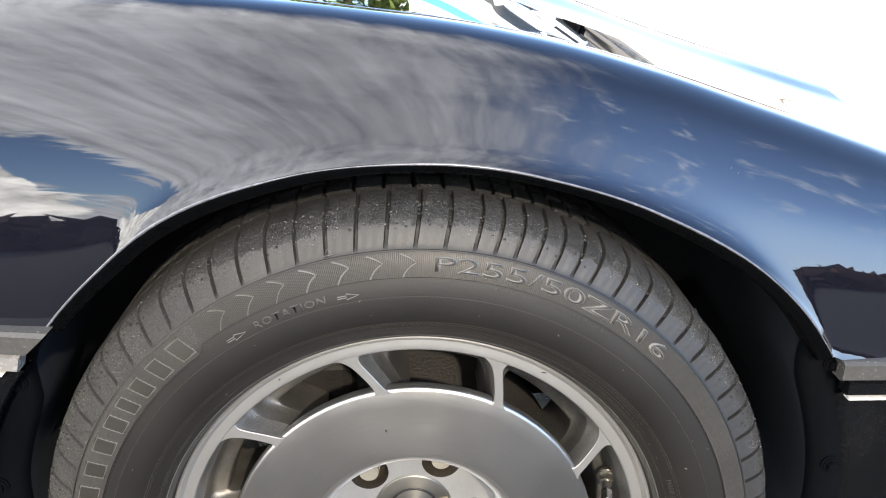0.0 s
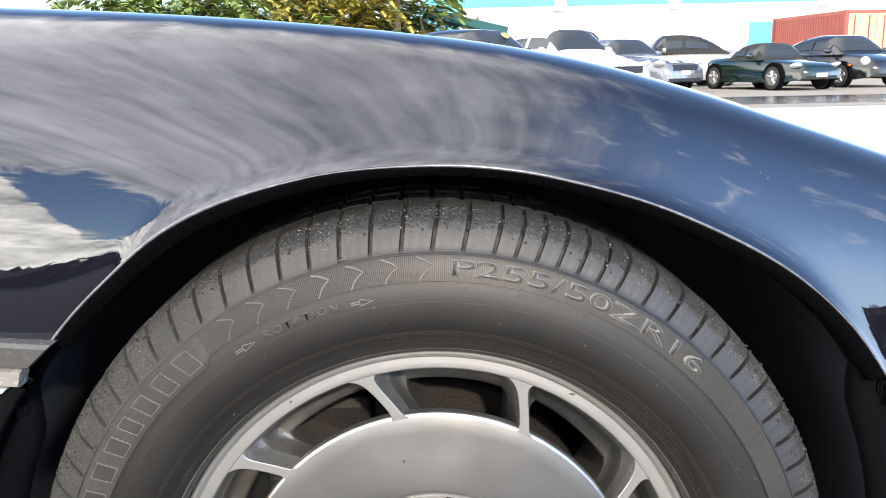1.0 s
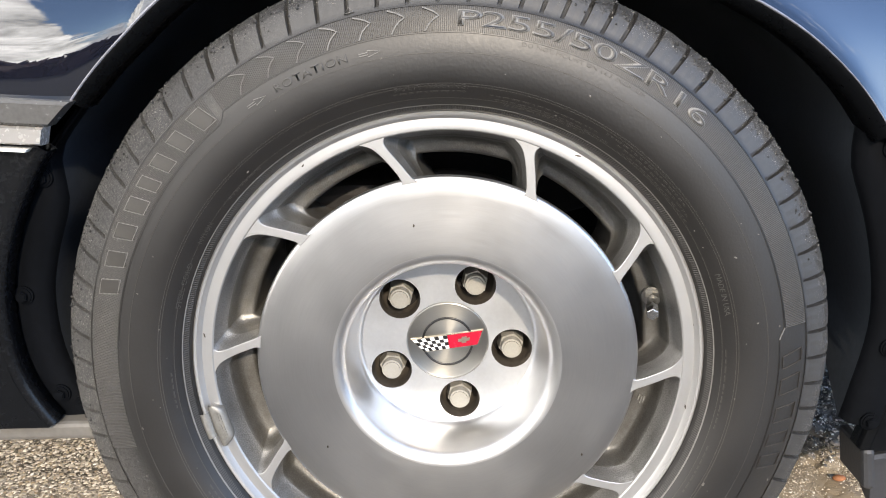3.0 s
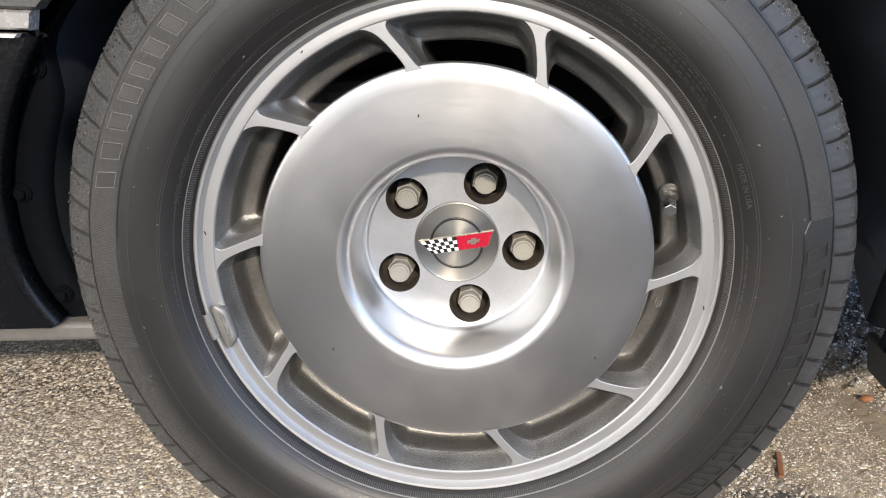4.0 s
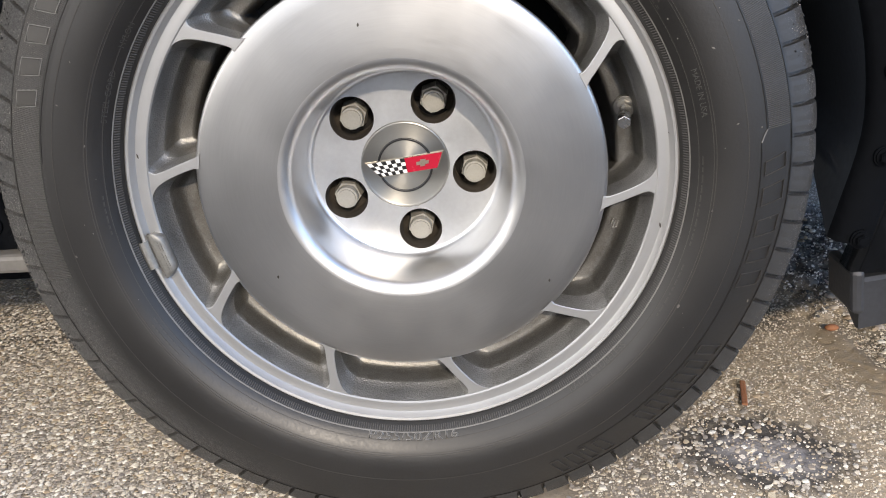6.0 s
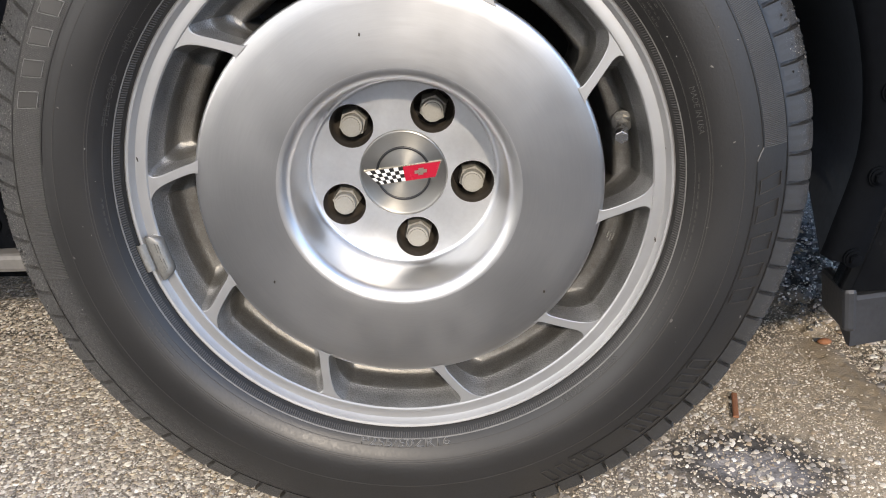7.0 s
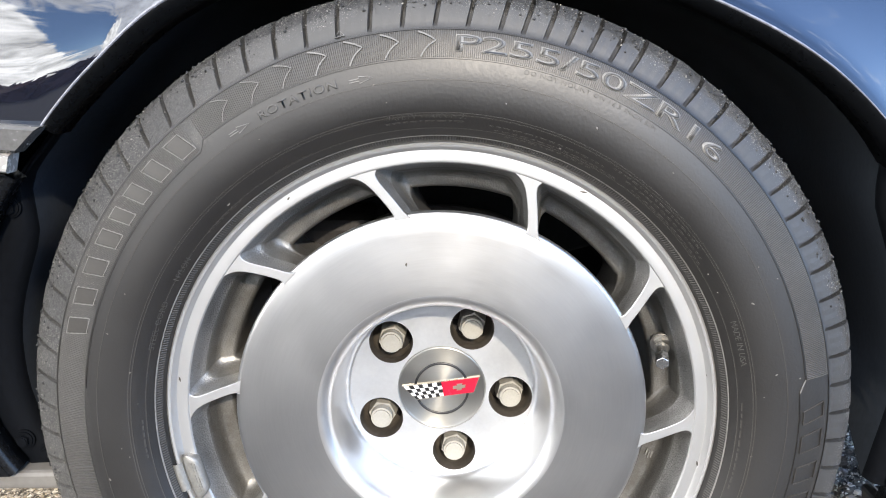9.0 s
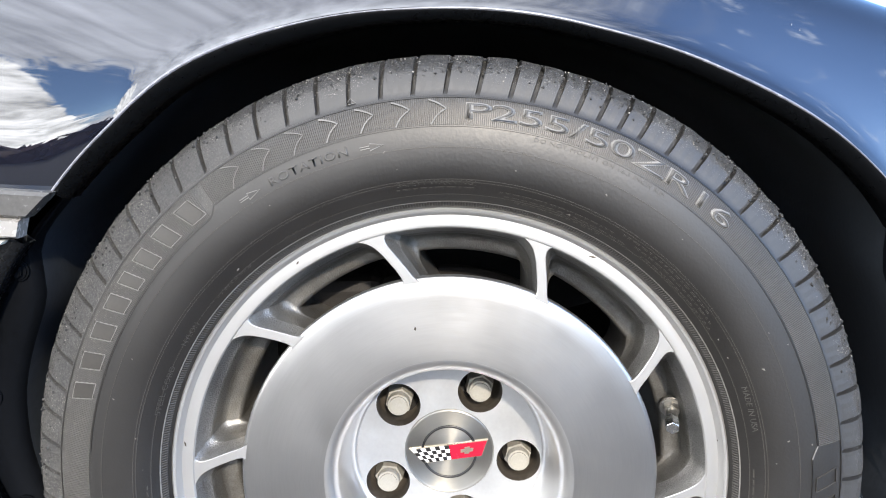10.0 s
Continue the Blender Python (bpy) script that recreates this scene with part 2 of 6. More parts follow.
def rubber_material():
    """Tyre rubber. The mesh's own map gives the angle in degrees and the radius in metres."""
    m = material("tyre_rubber", (0.0072, 0.0066, 0.0061), 0.46, 0.0, vary=0.42, scale=13, fine=420, bump=0.00012, spread=0.07, ior=1.60, dirt=(0.0115, 0.0103, 0.0092), dirt_at=(0.5, 0.85))
    n, l = m.node_tree.nodes, m.node_tree.links
    p = n["Principled BSDF"]
    uv, sep = n.new("ShaderNodeUVMap"), n.new("ShaderNodeSeparateXYZ")
    l.new(uv.outputs[0], sep.inputs[0])
    # fine ribs across the shoulder
    w, sn, lo, k2 = (n.new("ShaderNodeMath") for _ in range(4))
    w.operation, w.inputs[1].default_value = "MULTIPLY", 360 / 1.46
    l.new(sep.outputs["X"], w.inputs[0])
    sn.operation, sn.inputs[1].default_value = "PINGPONG", 0.5
    l.new(w.outputs[0], sn.inputs[0])
    lo.operation, lo.inputs[1].default_value = "GREATER_THAN", 0.3030
    l.new(sep.outputs["Y"], lo.inputs[0])
    k2.operation = "MULTIPLY"
    l.new(lo.outputs[0], k2.inputs[0])
    l.new(sn.outputs[0], k2.inputs[1])
    total = k2.outputs[0]
    # dust on the outer sidewall, thinning to a dark brown ring beside the rim
    ring = n.new("ShaderNodeMapRange")
    ring.inputs["From Min"].default_value, ring.inputs["From Max"].default_value = 0.228, 0.282
    l.new(sep.outputs["Y"], ring.inputs["Value"])
    dusty = n.new("ShaderNodeMix")
    dusty.data_type = "RGBA"
    l.new(ring.outputs[0], dusty.inputs[0])
    l.new(p.inputs["Base Color"].links[0].from_socket, dusty.inputs[6])
    dusty.inputs[7].default_value = (0.0145, 0.0140, 0.0135, 1)
    l.new(dusty.outputs[2], p.inputs["Base Color"])
    # scrubbed, greyer rubber on the shoulder
    worn = n.new("ShaderNodeMapRange")
    worn.inputs["From Min"].default_value, worn.inputs["From Max"].default_value = 0.3010, 0.3045
    l.new(sep.outputs["Y"], worn.inputs["Value"])
    scrub = n.new("ShaderNodeMix")
    scrub.data_type = "RGBA"
    l.new(worn.outputs[0], scrub.inputs[0])
    l.new(p.inputs["Base Color"].links[0].from_socket, scrub.inputs[6])
    scrub.inputs[7].default_value = (0.0285, 0.0280, 0.0275, 1)
    l.new(scrub.outputs[2], p.inputs["Base Color"])
    dull = n.new("ShaderNodeMapRange")
    dull.inputs["To Min"].default_value, dull.inputs["To Max"].default_value = 0.0, 0.10
    l.new(worn.outputs[0], dull.inputs["Value"])
    gloss = n.new("ShaderNodeMath")
    l.new(p.inputs["Roughness"].links[0].from_socket, gloss.inputs[0])
    l.new(dull.outputs[0], gloss.inputs[1])
    l.new(gloss.outputs[0], p.inputs["Roughness"])
    # torn, crumbly rubber along the tread edge
    torn = n.new("ShaderNodeMapRange")
    torn.interpolation_type = "SMOOTHSTEP"
    torn.inputs["From Min"].default_value, torn.inputs["From Max"].default_value = 0.3180, 0.3330
    crumb = n.new("ShaderNodeTexNoise")
    crumb.inputs["Scale"].default_value, crumb.inputs["Detail"].default_value, crumb.inputs["Roughness"].default_value = 150, 8, 0.72
    tcc, wander, ragged = n.new("ShaderNodeTexCoord"), n.new("ShaderNodeMath"), n.new("ShaderNodeMath")
    l.new(tcc.outputs["Object"], crumb.inputs["Vector"])
    wander.operation, wander.inputs[1].default_value, wander.inputs[2].default_value = "MULTIPLY_ADD", 0.014, -0.007
    l.new(crumb.outputs["Fac"], wander.inputs[0])
    l.new(wander.outputs[0], ragged.inputs[0])
    l.new(sep.outputs["Y"], ragged.inputs[1])
    l.new(ragged.outputs[0], torn.inputs["Value"])
    crust = n.new("ShaderNodeMix")
    crust.data_type = "RGBA"
    l.new(torn.outputs[0], crust.inputs[0])
    l.new(p.inputs["Base Color"].links[0].from_socket, crust.inputs[6])
    crust.inputs[7].default_value = (0.0190, 0.0190, 0.0190, 1)
    l.new(crust.outputs[2], p.inputs["Base Color"])
    # grey road dust, thickest on the side towards the tail
    spot, caked, outer, share = n.new("ShaderNodeSeparateXYZ"), n.new("ShaderNodeMapRange"), n.new("ShaderNodeMapRange"), n.new("ShaderNodeMath")
    l.new(tcc.outputs["Object"], spot.inputs[0])
    caked.inputs["From Min"].default_value, caked.inputs["From Max"].default_value = -0.10, -0.24
    l.new(spot.outputs["X"], caked.inputs["Value"])
    outer.inputs["From Min"].default_value, outer.inputs["From Max"].default_value = 0.272, 0.306
    l.new(sep.outputs["Y"], outer.inputs["Value"])
    share.operation = "MULTIPLY"
    l.new(caked.outputs[0], share.inputs[0])
    l.new(outer.outputs[0], share.inputs[1])
    broken, patchy = n.new("ShaderNodeMapRange"), n.new("ShaderNodeMath")
    broken.inputs["From Min"].default_value, broken.inputs["From Max"].default_value = 0.44, 0.66
    fleck_noise = n.new("ShaderNodeTexNoise")
    fleck_noise.inputs["Scale"].default_value, fleck_noise.inputs["Detail"].default_value, fleck_noise.inputs["Roughness"].default_value = 620, 5, 0.7
    l.new(tcc.outputs["Object"], fleck_noise.inputs["Vector"])
    l.new(fleck_noise.outputs["Fac"], broken.inputs["Value"])
    patchy.operation = "MULTIPLY"
    l.new(share.outputs[0], patchy.inputs[0])
    l.new(broken.outputs[0], patchy.inputs[1])
    cake = n.new("ShaderNodeMix")
    cake.data_type = "RGBA"
    l.new(patchy.outputs[0], cake.inputs[0])
    l.new(p.inputs["Base Color"].links[0].from_socket, cake.inputs[6])
    cake.inputs[7].default_value = (0.095, 0.092, 0.088, 1)
    l.new(cake.outputs[2], p.inputs["Base Color"])
    # pale grit caught on the shoulder and the band, in drifts
    drift = n.new("ShaderNodeTexNoise")
    drift.inputs["Scale"].default_value, drift.inputs["Detail"].default_value = 26, 4
    grit = n.new("ShaderNodeTexNoise")
    grit.inputs["Scale"].default_value, grit.inputs["Detail"].default_value = 1300, 3
    tcg = n.new("ShaderNodeTexCoord")
    l.new(tcg.outputs["Object"], grit.inputs["Vector"])
    g1 = n.new("ShaderNodeMapRange")
    g1.inputs["From Min"].default_value, g1.inputs["From Max"].default_value = 0.62, 0.66
    l.new(grit.outputs["Fac"], g1.inputs["Value"])
    g2 = n.new("ShaderNodeMapRange")
    g2.inputs["From Min"].default_value, g2.inputs["From Max"].default_value = 0.310, 0.326
    l.new(sep.outputs["Y"], g2.inputs["Value"])
    l.new(tcg.outputs["Object"], drift.inputs["Vector"])
    d1 = n.new("ShaderNodeMapRange")
    d1.inputs["From Min"].default_value, d1.inputs["From Max"].default_value = 0.36, 0.58
    l.new(drift.outputs["Fac"], d1.inputs["Value"])
    g0 = n.new("ShaderNodeMath")
    g0.operation = "MULTIPLY"
    l.new(g1.outputs[0], g0.inputs[0])
    l.new(d1.outputs[0], g0.inputs[1])
    g3 = n.new("ShaderNodeMath")
    g3.operation = "MULTIPLY"
    wide = n.new("ShaderNodeMath")
    wide.operation = "MAXIMUM"
    l.new(g2.outputs[0], wide.inputs[0])
    l.new(share.outputs[0], wide.inputs[1])
    l.new(g0.outputs[0], g3.inputs[0])
    l.new(wide.outputs[0], g3.inputs[1])
    mg = n.new("ShaderNodeMix")
    mg.data_type = "RGBA"
    l.new(g3.outputs[0], mg.inputs[0])
    l.new(p.inputs["Base Color"].links[0].from_socket, mg.inputs[6])
    mg.inputs[7].default_value = (0.38, 0.365, 0.33, 1)
    l.new(mg.outputs[2], p.inputs["Base Color"])
    old = p.inputs["Normal"].links[0].from_node
    bp = n.new("ShaderNodeBump")
    bp.inputs["Strength"].default_value, bp.inputs["Distance"].default_value = 1.0, 0.00035
    l.new(total, bp.inputs["Height"])
    l.new(old.outputs[0], bp.inputs["Normal"])
    rough_edge, rise = n.new("ShaderNodeBump"), n.new("ShaderNodeMath")
    rise.operation = "MULTIPLY"
    either = n.new("ShaderNodeMath")
    either.operation = "MAXIMUM"
    l.new(torn.outputs[0], either.inputs[0])
    l.new(share.outputs[0], either.inputs[1])
    l.new(crumb.outputs["Fac"], rise.inputs[0])
    l.new(either.outputs[0], rise.inputs[1])
    rough_edge.inputs["Strength"].default_value, rough_edge.inputs["Distance"].default_value = 1.0, 0.006
    l.new(rise.outputs[0], rough_edge.inputs["Height"])
    l.new(bp.outputs[0], rough_edge.inputs["Normal"])
    l.new(rough_edge.outputs[0], p.inputs["Normal"])
    return m


def ground_material():
    """Worn asphalt: flaky aggregate in grey binder, and the sill's shade as a dark strip."""
    m = material("worn_asphalt", (0.235, 0.205, 0.168), 0.9, 0.0, vary=0.3, scale=3.0, fine=260, bump=0.0015, spread=0.05)
    n, l = m.node_tree.nodes, m.node_tree.links
    p = n["Principled BSDF"]
    last = p.inputs["Base Color"].links[0].from_socket
    tc = n.new("ShaderNodeTexCoord")
    where = tc.outputs["Object"]

    def mix(fac, a, b):
        mx = n.new("ShaderNodeMix")
        mx.data_type = "RGBA"
        l.new(fac, mx.inputs[0])
        for k, v in ((6, a), (7, b)):
            if isinstance(v, tuple):
                mx.inputs[k].default_value = (*v, 1)
            else:
                l.new(v, mx.inputs[k])
        return mx.outputs[2]

    def patch(at, size, turn_deg, soft, most, rough=0.35):
        mp = n.new("ShaderNodeMapping")
        mp.vector_type = "TEXTURE"
        mp.inputs["Location"].default_value, mp.inputs["Scale"].default_value = at, size
        mp.inputs["Rotation"].default_value = (0, 0, radians(turn_deg))
        l.new(where, mp.inputs["Vector"])
        ln = n.new("ShaderNodeVectorMath")
        ln.operation = "LENGTH"
        l.new(mp.outputs[0], ln.inputs[0])
        nz = n.new("ShaderNodeTexNoise")
        nz.inputs["Scale"].default_value, nz.inputs["Detail"].default_value, nz.inputs["Roughness"].default_value = 30, 10, 0.55 + rough / 2
        l.new(where, nz.inputs["Vector"])
        ad = n.new("ShaderNodeMath")
        ad.operation = "MULTIPLY_ADD"
        ad.inputs[1].default_value = 1.6
        l.new(nz.outputs["Fac"], ad.inputs[0])
        l.new(ln.outputs["Value"], ad.inputs[2])
        mr = n.new("ShaderNodeMapRange")
        mr.inputs["From Min"].default_value, mr.inputs["From Max"].default_value = 1.8 - soft, 1.8 + soft
        mr.inputs["To Min"].default_value, mr.inputs["To Max"].default_value = most, 0.0
        l.new(ad.outputs[0], mr.inputs["Value"])
        return mr.outputs[0]

    def flakes(scale, seed_shift, rare=0.30):
        mp = n.new("ShaderNodeMapping")
        mp.inputs["Location"].default_value, mp.inputs["Scale"].default_value = (seed_shift, 0, 0), (1, 1, 0)
        wob = n.new("ShaderNodeTexNoise")
        wob.inputs["Scale"].default_value = scale * 0.8
        l.new(where, wob.inputs["Vector"])
        sc = n.new("ShaderNodeVectorMath")
        sc.operation = "SCALE"
        sc.inputs["Scale"].default_value = 0.7 / scale
        l.new(wob.outputs["Color"], sc.inputs[0])
        ad = n.new("ShaderNodeVectorMath")
        l.new(where, ad.inputs[0])
        l.new(sc.outputs[0], ad.inputs[1])
        l.new(ad.outputs[0], mp.inputs["Vector"])
        vo = n.new("ShaderNodeTexVoronoi")
        vo.inputs["Scale"].default_value = scale
        l.new(mp.outputs[0], vo.inputs["Vector"])
        chip = n.new("ShaderNodeSeparateXYZ")
        l.new(vo.outputs["Color"], chip.inputs[0])
        edge = n.new("ShaderNodeMapRange")
        edge.inputs["From Min"].default_value, edge.inputs["From Max"].default_value = 0.52, 0.30
        l.new(vo.outputs["Distance"], edge.inputs["Value"])
        pick = n.new("ShaderNodeMapRange")
        pick.inputs["From Min"].default_value, pick.inputs["From Max"].default_value = rare, rare + 0.08
        l.new(chip.outputs["X"], pick.inputs["Value"])
        both = n.new("ShaderNodeMath")
        both.operation = "MULTIPLY"
        l.new(edge.outputs[0], both.inputs[0])
        l.new(pick.outputs[0], both.inputs[1])
        ramp = n.new("ShaderNodeValToRGB")
        e = ramp.color_ramp.elements
        e[0].position, e[0].color = 0.0, (0.22, 0.20, 0.175, 1)
        e[1].position, e[1].color = 1.0, (0.90, 0.86, 0.78, 1)
        for at, c in ((0.35, (0.60, 0.545, 0.46, 1)), (0.6, (0.84, 0.77, 0.645, 1)), (0.78, (0.50, 0.37, 0.22, 1)), (0.82, (0.80, 0.75, 0.67, 1))):
            ramp.color_ramp.elements.new(at).color = c
        l.new(chip.outputs["Y"], ramp.inputs[0])
        return both.outputs[0], ramp.outputs[0]

    f1, c1 = flakes(210, 0.0)
    f2, c2 = flakes(420, 3.0)
    last = mix(f2, last, c2)
    last = mix(f1, last, c1)
    f3, c3 = flakes(115, 7.0, 0.74)
    last = mix(f3, last, c3)
    # Shade under the sill, painted as a dark strip along the ground.
    last = mix(patch((-0.55, 0.36, 0), (0.5, 0.08, 1), 0, 0.5, 0.7), last, (0.03, 0.028, 0.026))
    l.new(last, p.inputs["Base Color"])
    bp = n.new("ShaderNodeBump")
    bp.inputs["Strength"].default_value, bp.inputs["Distance"].default_value = 1.0, 0.0042
    tall = n.new("ShaderNodeMath")
    l.new(f1, tall.inputs[0])
    l.new(f2, tall.inputs[1])
    l.new(tall.outputs[0], bp.inputs["Height"])
    l.new(p.inputs["Normal"].links[0].from_socket, bp.inputs["Normal"])
    l.new(bp.outputs[0], p.inputs["Normal"])
    return m


def broken_material():
    """Sandy grit, smooth dried mud, black tar with a paler crust, black rubble."""
    m = material("broken_asphalt", (0.33, 0.272, 0.198), 0.9, 0.0, vary=0.3, scale=14, fine=420, bump=0.0012, spread=0.05)
    n, l = m.node_tree.nodes, m.node_tree.links
    p = n["Principled BSDF"]
    tc = n.new("ShaderNodeTexCoord")
    where = tc.outputs["Object"]
    last = p.inputs["Base Color"].links[0].from_socket
    for at, size, deg, colour, soft, most, grain in (((0.20, 0.05), (0.10, 0.15), 0, (0.20, 0.175, 0.145), 0.30, 0.8, 30), ((0.60, 0.15), (0.085, 0.30), 0, (0.10, 0.088, 0.068), 0.25, 0.85, 40), ((0.492, 0.13), (0.021, 0.15), 6, (0.30, 0.235, 0.155), 0.22, 0.95, 22), ((0.335, 0.008), (0.080, 0.062), -15, (0.045, 0.042, 0.040), 0.2, 0.93, 60), ((0.335, 0.0), (0.050, 0.028), -20, (0.30, 0.285, 0.285), 0.3, 0.8, 60), ((0.575, 0.50), (0.115, 0.20), 0, (0.18, 0.174, 0.168), 0.18, 0.97, 40), ((0.42, 0.31), (0.04, 0.05), 0, (0.06, 0.054, 0.045), 0.4, 0.75, 50)):
        mp, ln, nz, ad, mr, mx = (n.new("ShaderNode" + k) for k in ("Mapping", "VectorMath", "TexNoise", "Math", "MapRange", "Mix"))
        mp.vector_type = "TEXTURE"
        mp.inputs["Location"].default_value, mp.inputs["Scale"].default_value = (*at, 0), (*size, 1)
        mp.inputs["Rotation"].default_value = (0, 0, radians(deg))
        l.new(where, mp.inputs["Vector"])
        ln.operation = "LENGTH"
        l.new(mp.outputs[0], ln.inputs[0])
        nz.inputs["Scale"].default_value, nz.inputs["Detail"].default_value, nz.inputs["Roughness"].default_value = grain, 10, 0.7
        l.new(where, nz.inputs["Vector"])
        ad.operation, ad.inputs[1].default_value = "MULTIPLY_ADD", 1.5
        l.new(nz.outputs["Fac"], ad.inputs[0])
        l.new(ln.outputs["Value"], ad.inputs[2])
        mr.inputs["From Min"].default_value, mr.inputs["From Max"].default_value = 1.75 - soft, 1.75 + soft
        mr.inputs["To Min"].default_value, mr.inputs["To Max"].default_value = most, 0.0
        l.new(ad.outputs[0], mr.inputs["Value"])
        mx.data_type = "RGBA"
        l.new(mr.outputs[0], mx.inputs[0])
        l.new(last, mx.inputs[6])
        mx.inputs[7].default_value = (*colour, 1)
        last = mx.outputs[2]
    l.new(last, p.inputs["Base Color"])
    return m


PAINT = material("blue_black_paint", (0.006, 0.007, 0.012), 0.025, 0.0, vary=0.1, scale=2, fine=300, coat=1.0, ior=1.68, spread=0.006)
PAINT.node_tree.nodes["Principled BSDF"].inputs["Specular Tint"].default_value = (0.86, 0.92, 1.0, 1)
PAINT.node_tree.nodes["Principled BSDF"].inputs["Coat Roughness"].default_value = 0.012
PAINT.node_tree.nodes["Principled BSDF"].inputs["Coat IOR"].default_value = 1.55
SATIN = material("satin_lower_paint", (0.005, 0.0055, 0.0065), 0.24, 0.0, vary=0.3, scale=6, fine=200, ior=1.3, dirt=(0.012, 0.0118, 0.0115), dirt_at=(0.55, 0.9))
DAM = material("weathered_dam_rubber", (0.026, 0.027, 0.030), 0.5, 0.0, vary=0.3, scale=12, fine=260, bump=0.0002)
# Lip paint made dull black; the dark ground it mirrors sits in the colour.
LIPBLACK = material("dull_black_lip", (0.0016, 0.0019, 0.0024), 0.3, 0.0, vary=0.3, scale=10, fine=220, ior=1.2)
# Inner liner paler than its flange: faint light in the arch put into colour.
HOUSING = material("lifted_wheel_housing", (0.017, 0.021, 0.027), 0.9, 0.0, vary=0.3, scale=9, fine=150, bump=0.0004, ior=1.3)
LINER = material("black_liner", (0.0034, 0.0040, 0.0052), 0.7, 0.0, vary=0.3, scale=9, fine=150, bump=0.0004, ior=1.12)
RUBBER = rubber_material()
BANDR = material("hatched_rubber", (0.060, 0.058, 0.055), 0.65, 0.0, vary=0.3, scale=20, fine=300)
LETTER = material("raised_letter_rubber", (0.046, 0.0445, 0.042), 0.5, 0.0, vary=0.2, scale=20, fine=300)
RIB = material("raised_rubber", (0.135, 0.132, 0.126), 0.85, 0.0, vary=0.2, scale=20, fine=300)
SMALLPRINT = material("small_print_rubber", (0.036, 0.033, 0.030), 0.5, 0.0, vary=0.2, scale=20, fine=300)
INKED = material("raised_rubber_dark", (0.036, 0.0345, 0.032), 0.5, 0.0, vary=0.2, scale=20, fine=300)
SMOOTHR = material("smooth_rubber", (0.0245, 0.0225, 0.020), 0.5, 0.0, vary=0.25, scale=20, fine=300)
# Pale outline colour stands for light caught by the raised edges.
OUTLINE = material("lit_edge_rubber", (0.15, 0.146, 0.138), 0.5, 0.0, vary=0.3, scale=30, fine=400)
RUBBER_FAR = material("far_tyre", (0.03, 0.03, 0.03), 0.8, 0.0, vary=0.2)
CRUMB = material("pale_road_grit", (0.22, 0.21, 0.195), 0.8, 0.0, vary=0.3, scale=60, fine=500, per_piece=0.5)
EDGE = material("worn_lip_edge", (0.15, 0.155, 0.18), 0.24, 0.2, vary=0.4, scale=14, fine=160, ior=1.7)
TRIM = material("trim_rubber", (0.075, 0.074, 0.072), 0.22, 0.0, vary=0.25, scale=12, fine=300)
SILL = material("dusty_sill", (0.12, 0.112, 0.1), 0.5, 0.0, vary=0.2, scale=10, fine=200)
BRIGHT = material("bright_strip", (0.36, 0.35, 0.335), 0.3, 0.3, vary=0.1, scale=10, fine=200)
DISC = brushed("turned_aluminium", (0.515, 0.515, 0.513), 0.37, 0.3)
DISH = brushed("polished_dish", (0.65, 0.65, 0.65), 0.38, 0.0, bump=0.000002)
PLATE = material("satin_hub_plate", (0.58, 0.59, 0.60), 0.36, 0.7, vary=0.06, scale=40, fine=300)
FACE = material("machined_rim_face", (0.43, 0.43, 0.428), 0.46, 0.75, vary=0.03, scale=10, fine=40, spread=0.03)
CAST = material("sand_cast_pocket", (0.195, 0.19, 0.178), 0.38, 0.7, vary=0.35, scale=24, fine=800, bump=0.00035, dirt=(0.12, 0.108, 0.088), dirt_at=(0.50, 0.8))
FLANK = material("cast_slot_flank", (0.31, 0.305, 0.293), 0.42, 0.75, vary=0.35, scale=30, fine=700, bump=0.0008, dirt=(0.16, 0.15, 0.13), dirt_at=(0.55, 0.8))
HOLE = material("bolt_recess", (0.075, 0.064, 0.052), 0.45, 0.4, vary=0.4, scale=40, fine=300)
NUT = material("nut_cover", (0.29, 0.275, 0.24), 0.5, 0.1, vary=0.12, scale=50, fine=500)
CAPMETAL = brushed("spun_cap", (0.44, 0.43, 0.40), 0.38, 0.72)
BLACK = material("black_enamel", (0.01, 0.01, 0.01), 0.35, 0.0, vary=0.1)
WHITE = material("white_enamel", (0.8, 0.8, 0.78), 0.3, 0.0, vary=0.05)
RED = material("red_enamel", (0.40, 0.007, 0.028), 0.25, 0.0, vary=0.08, coat=0.6)
GOLD = material("gilt", (0.46, 0.41, 0.33), 0.3, 0.8, vary=0.1)
LEAD = material("lead_weight", (0.24, 0.235, 0.22), 0.5, 0.6, vary=0.2, scale=60, fine=500, bump=0.0003)
BRAKE = material("brake_iron", (0.014, 0.012, 0.011), 0.65, 0.3, vary=0.4, scale=30, fine=300, bump=0.0005)
ASPHALT = ground_material()
BROKEN = broken_material()


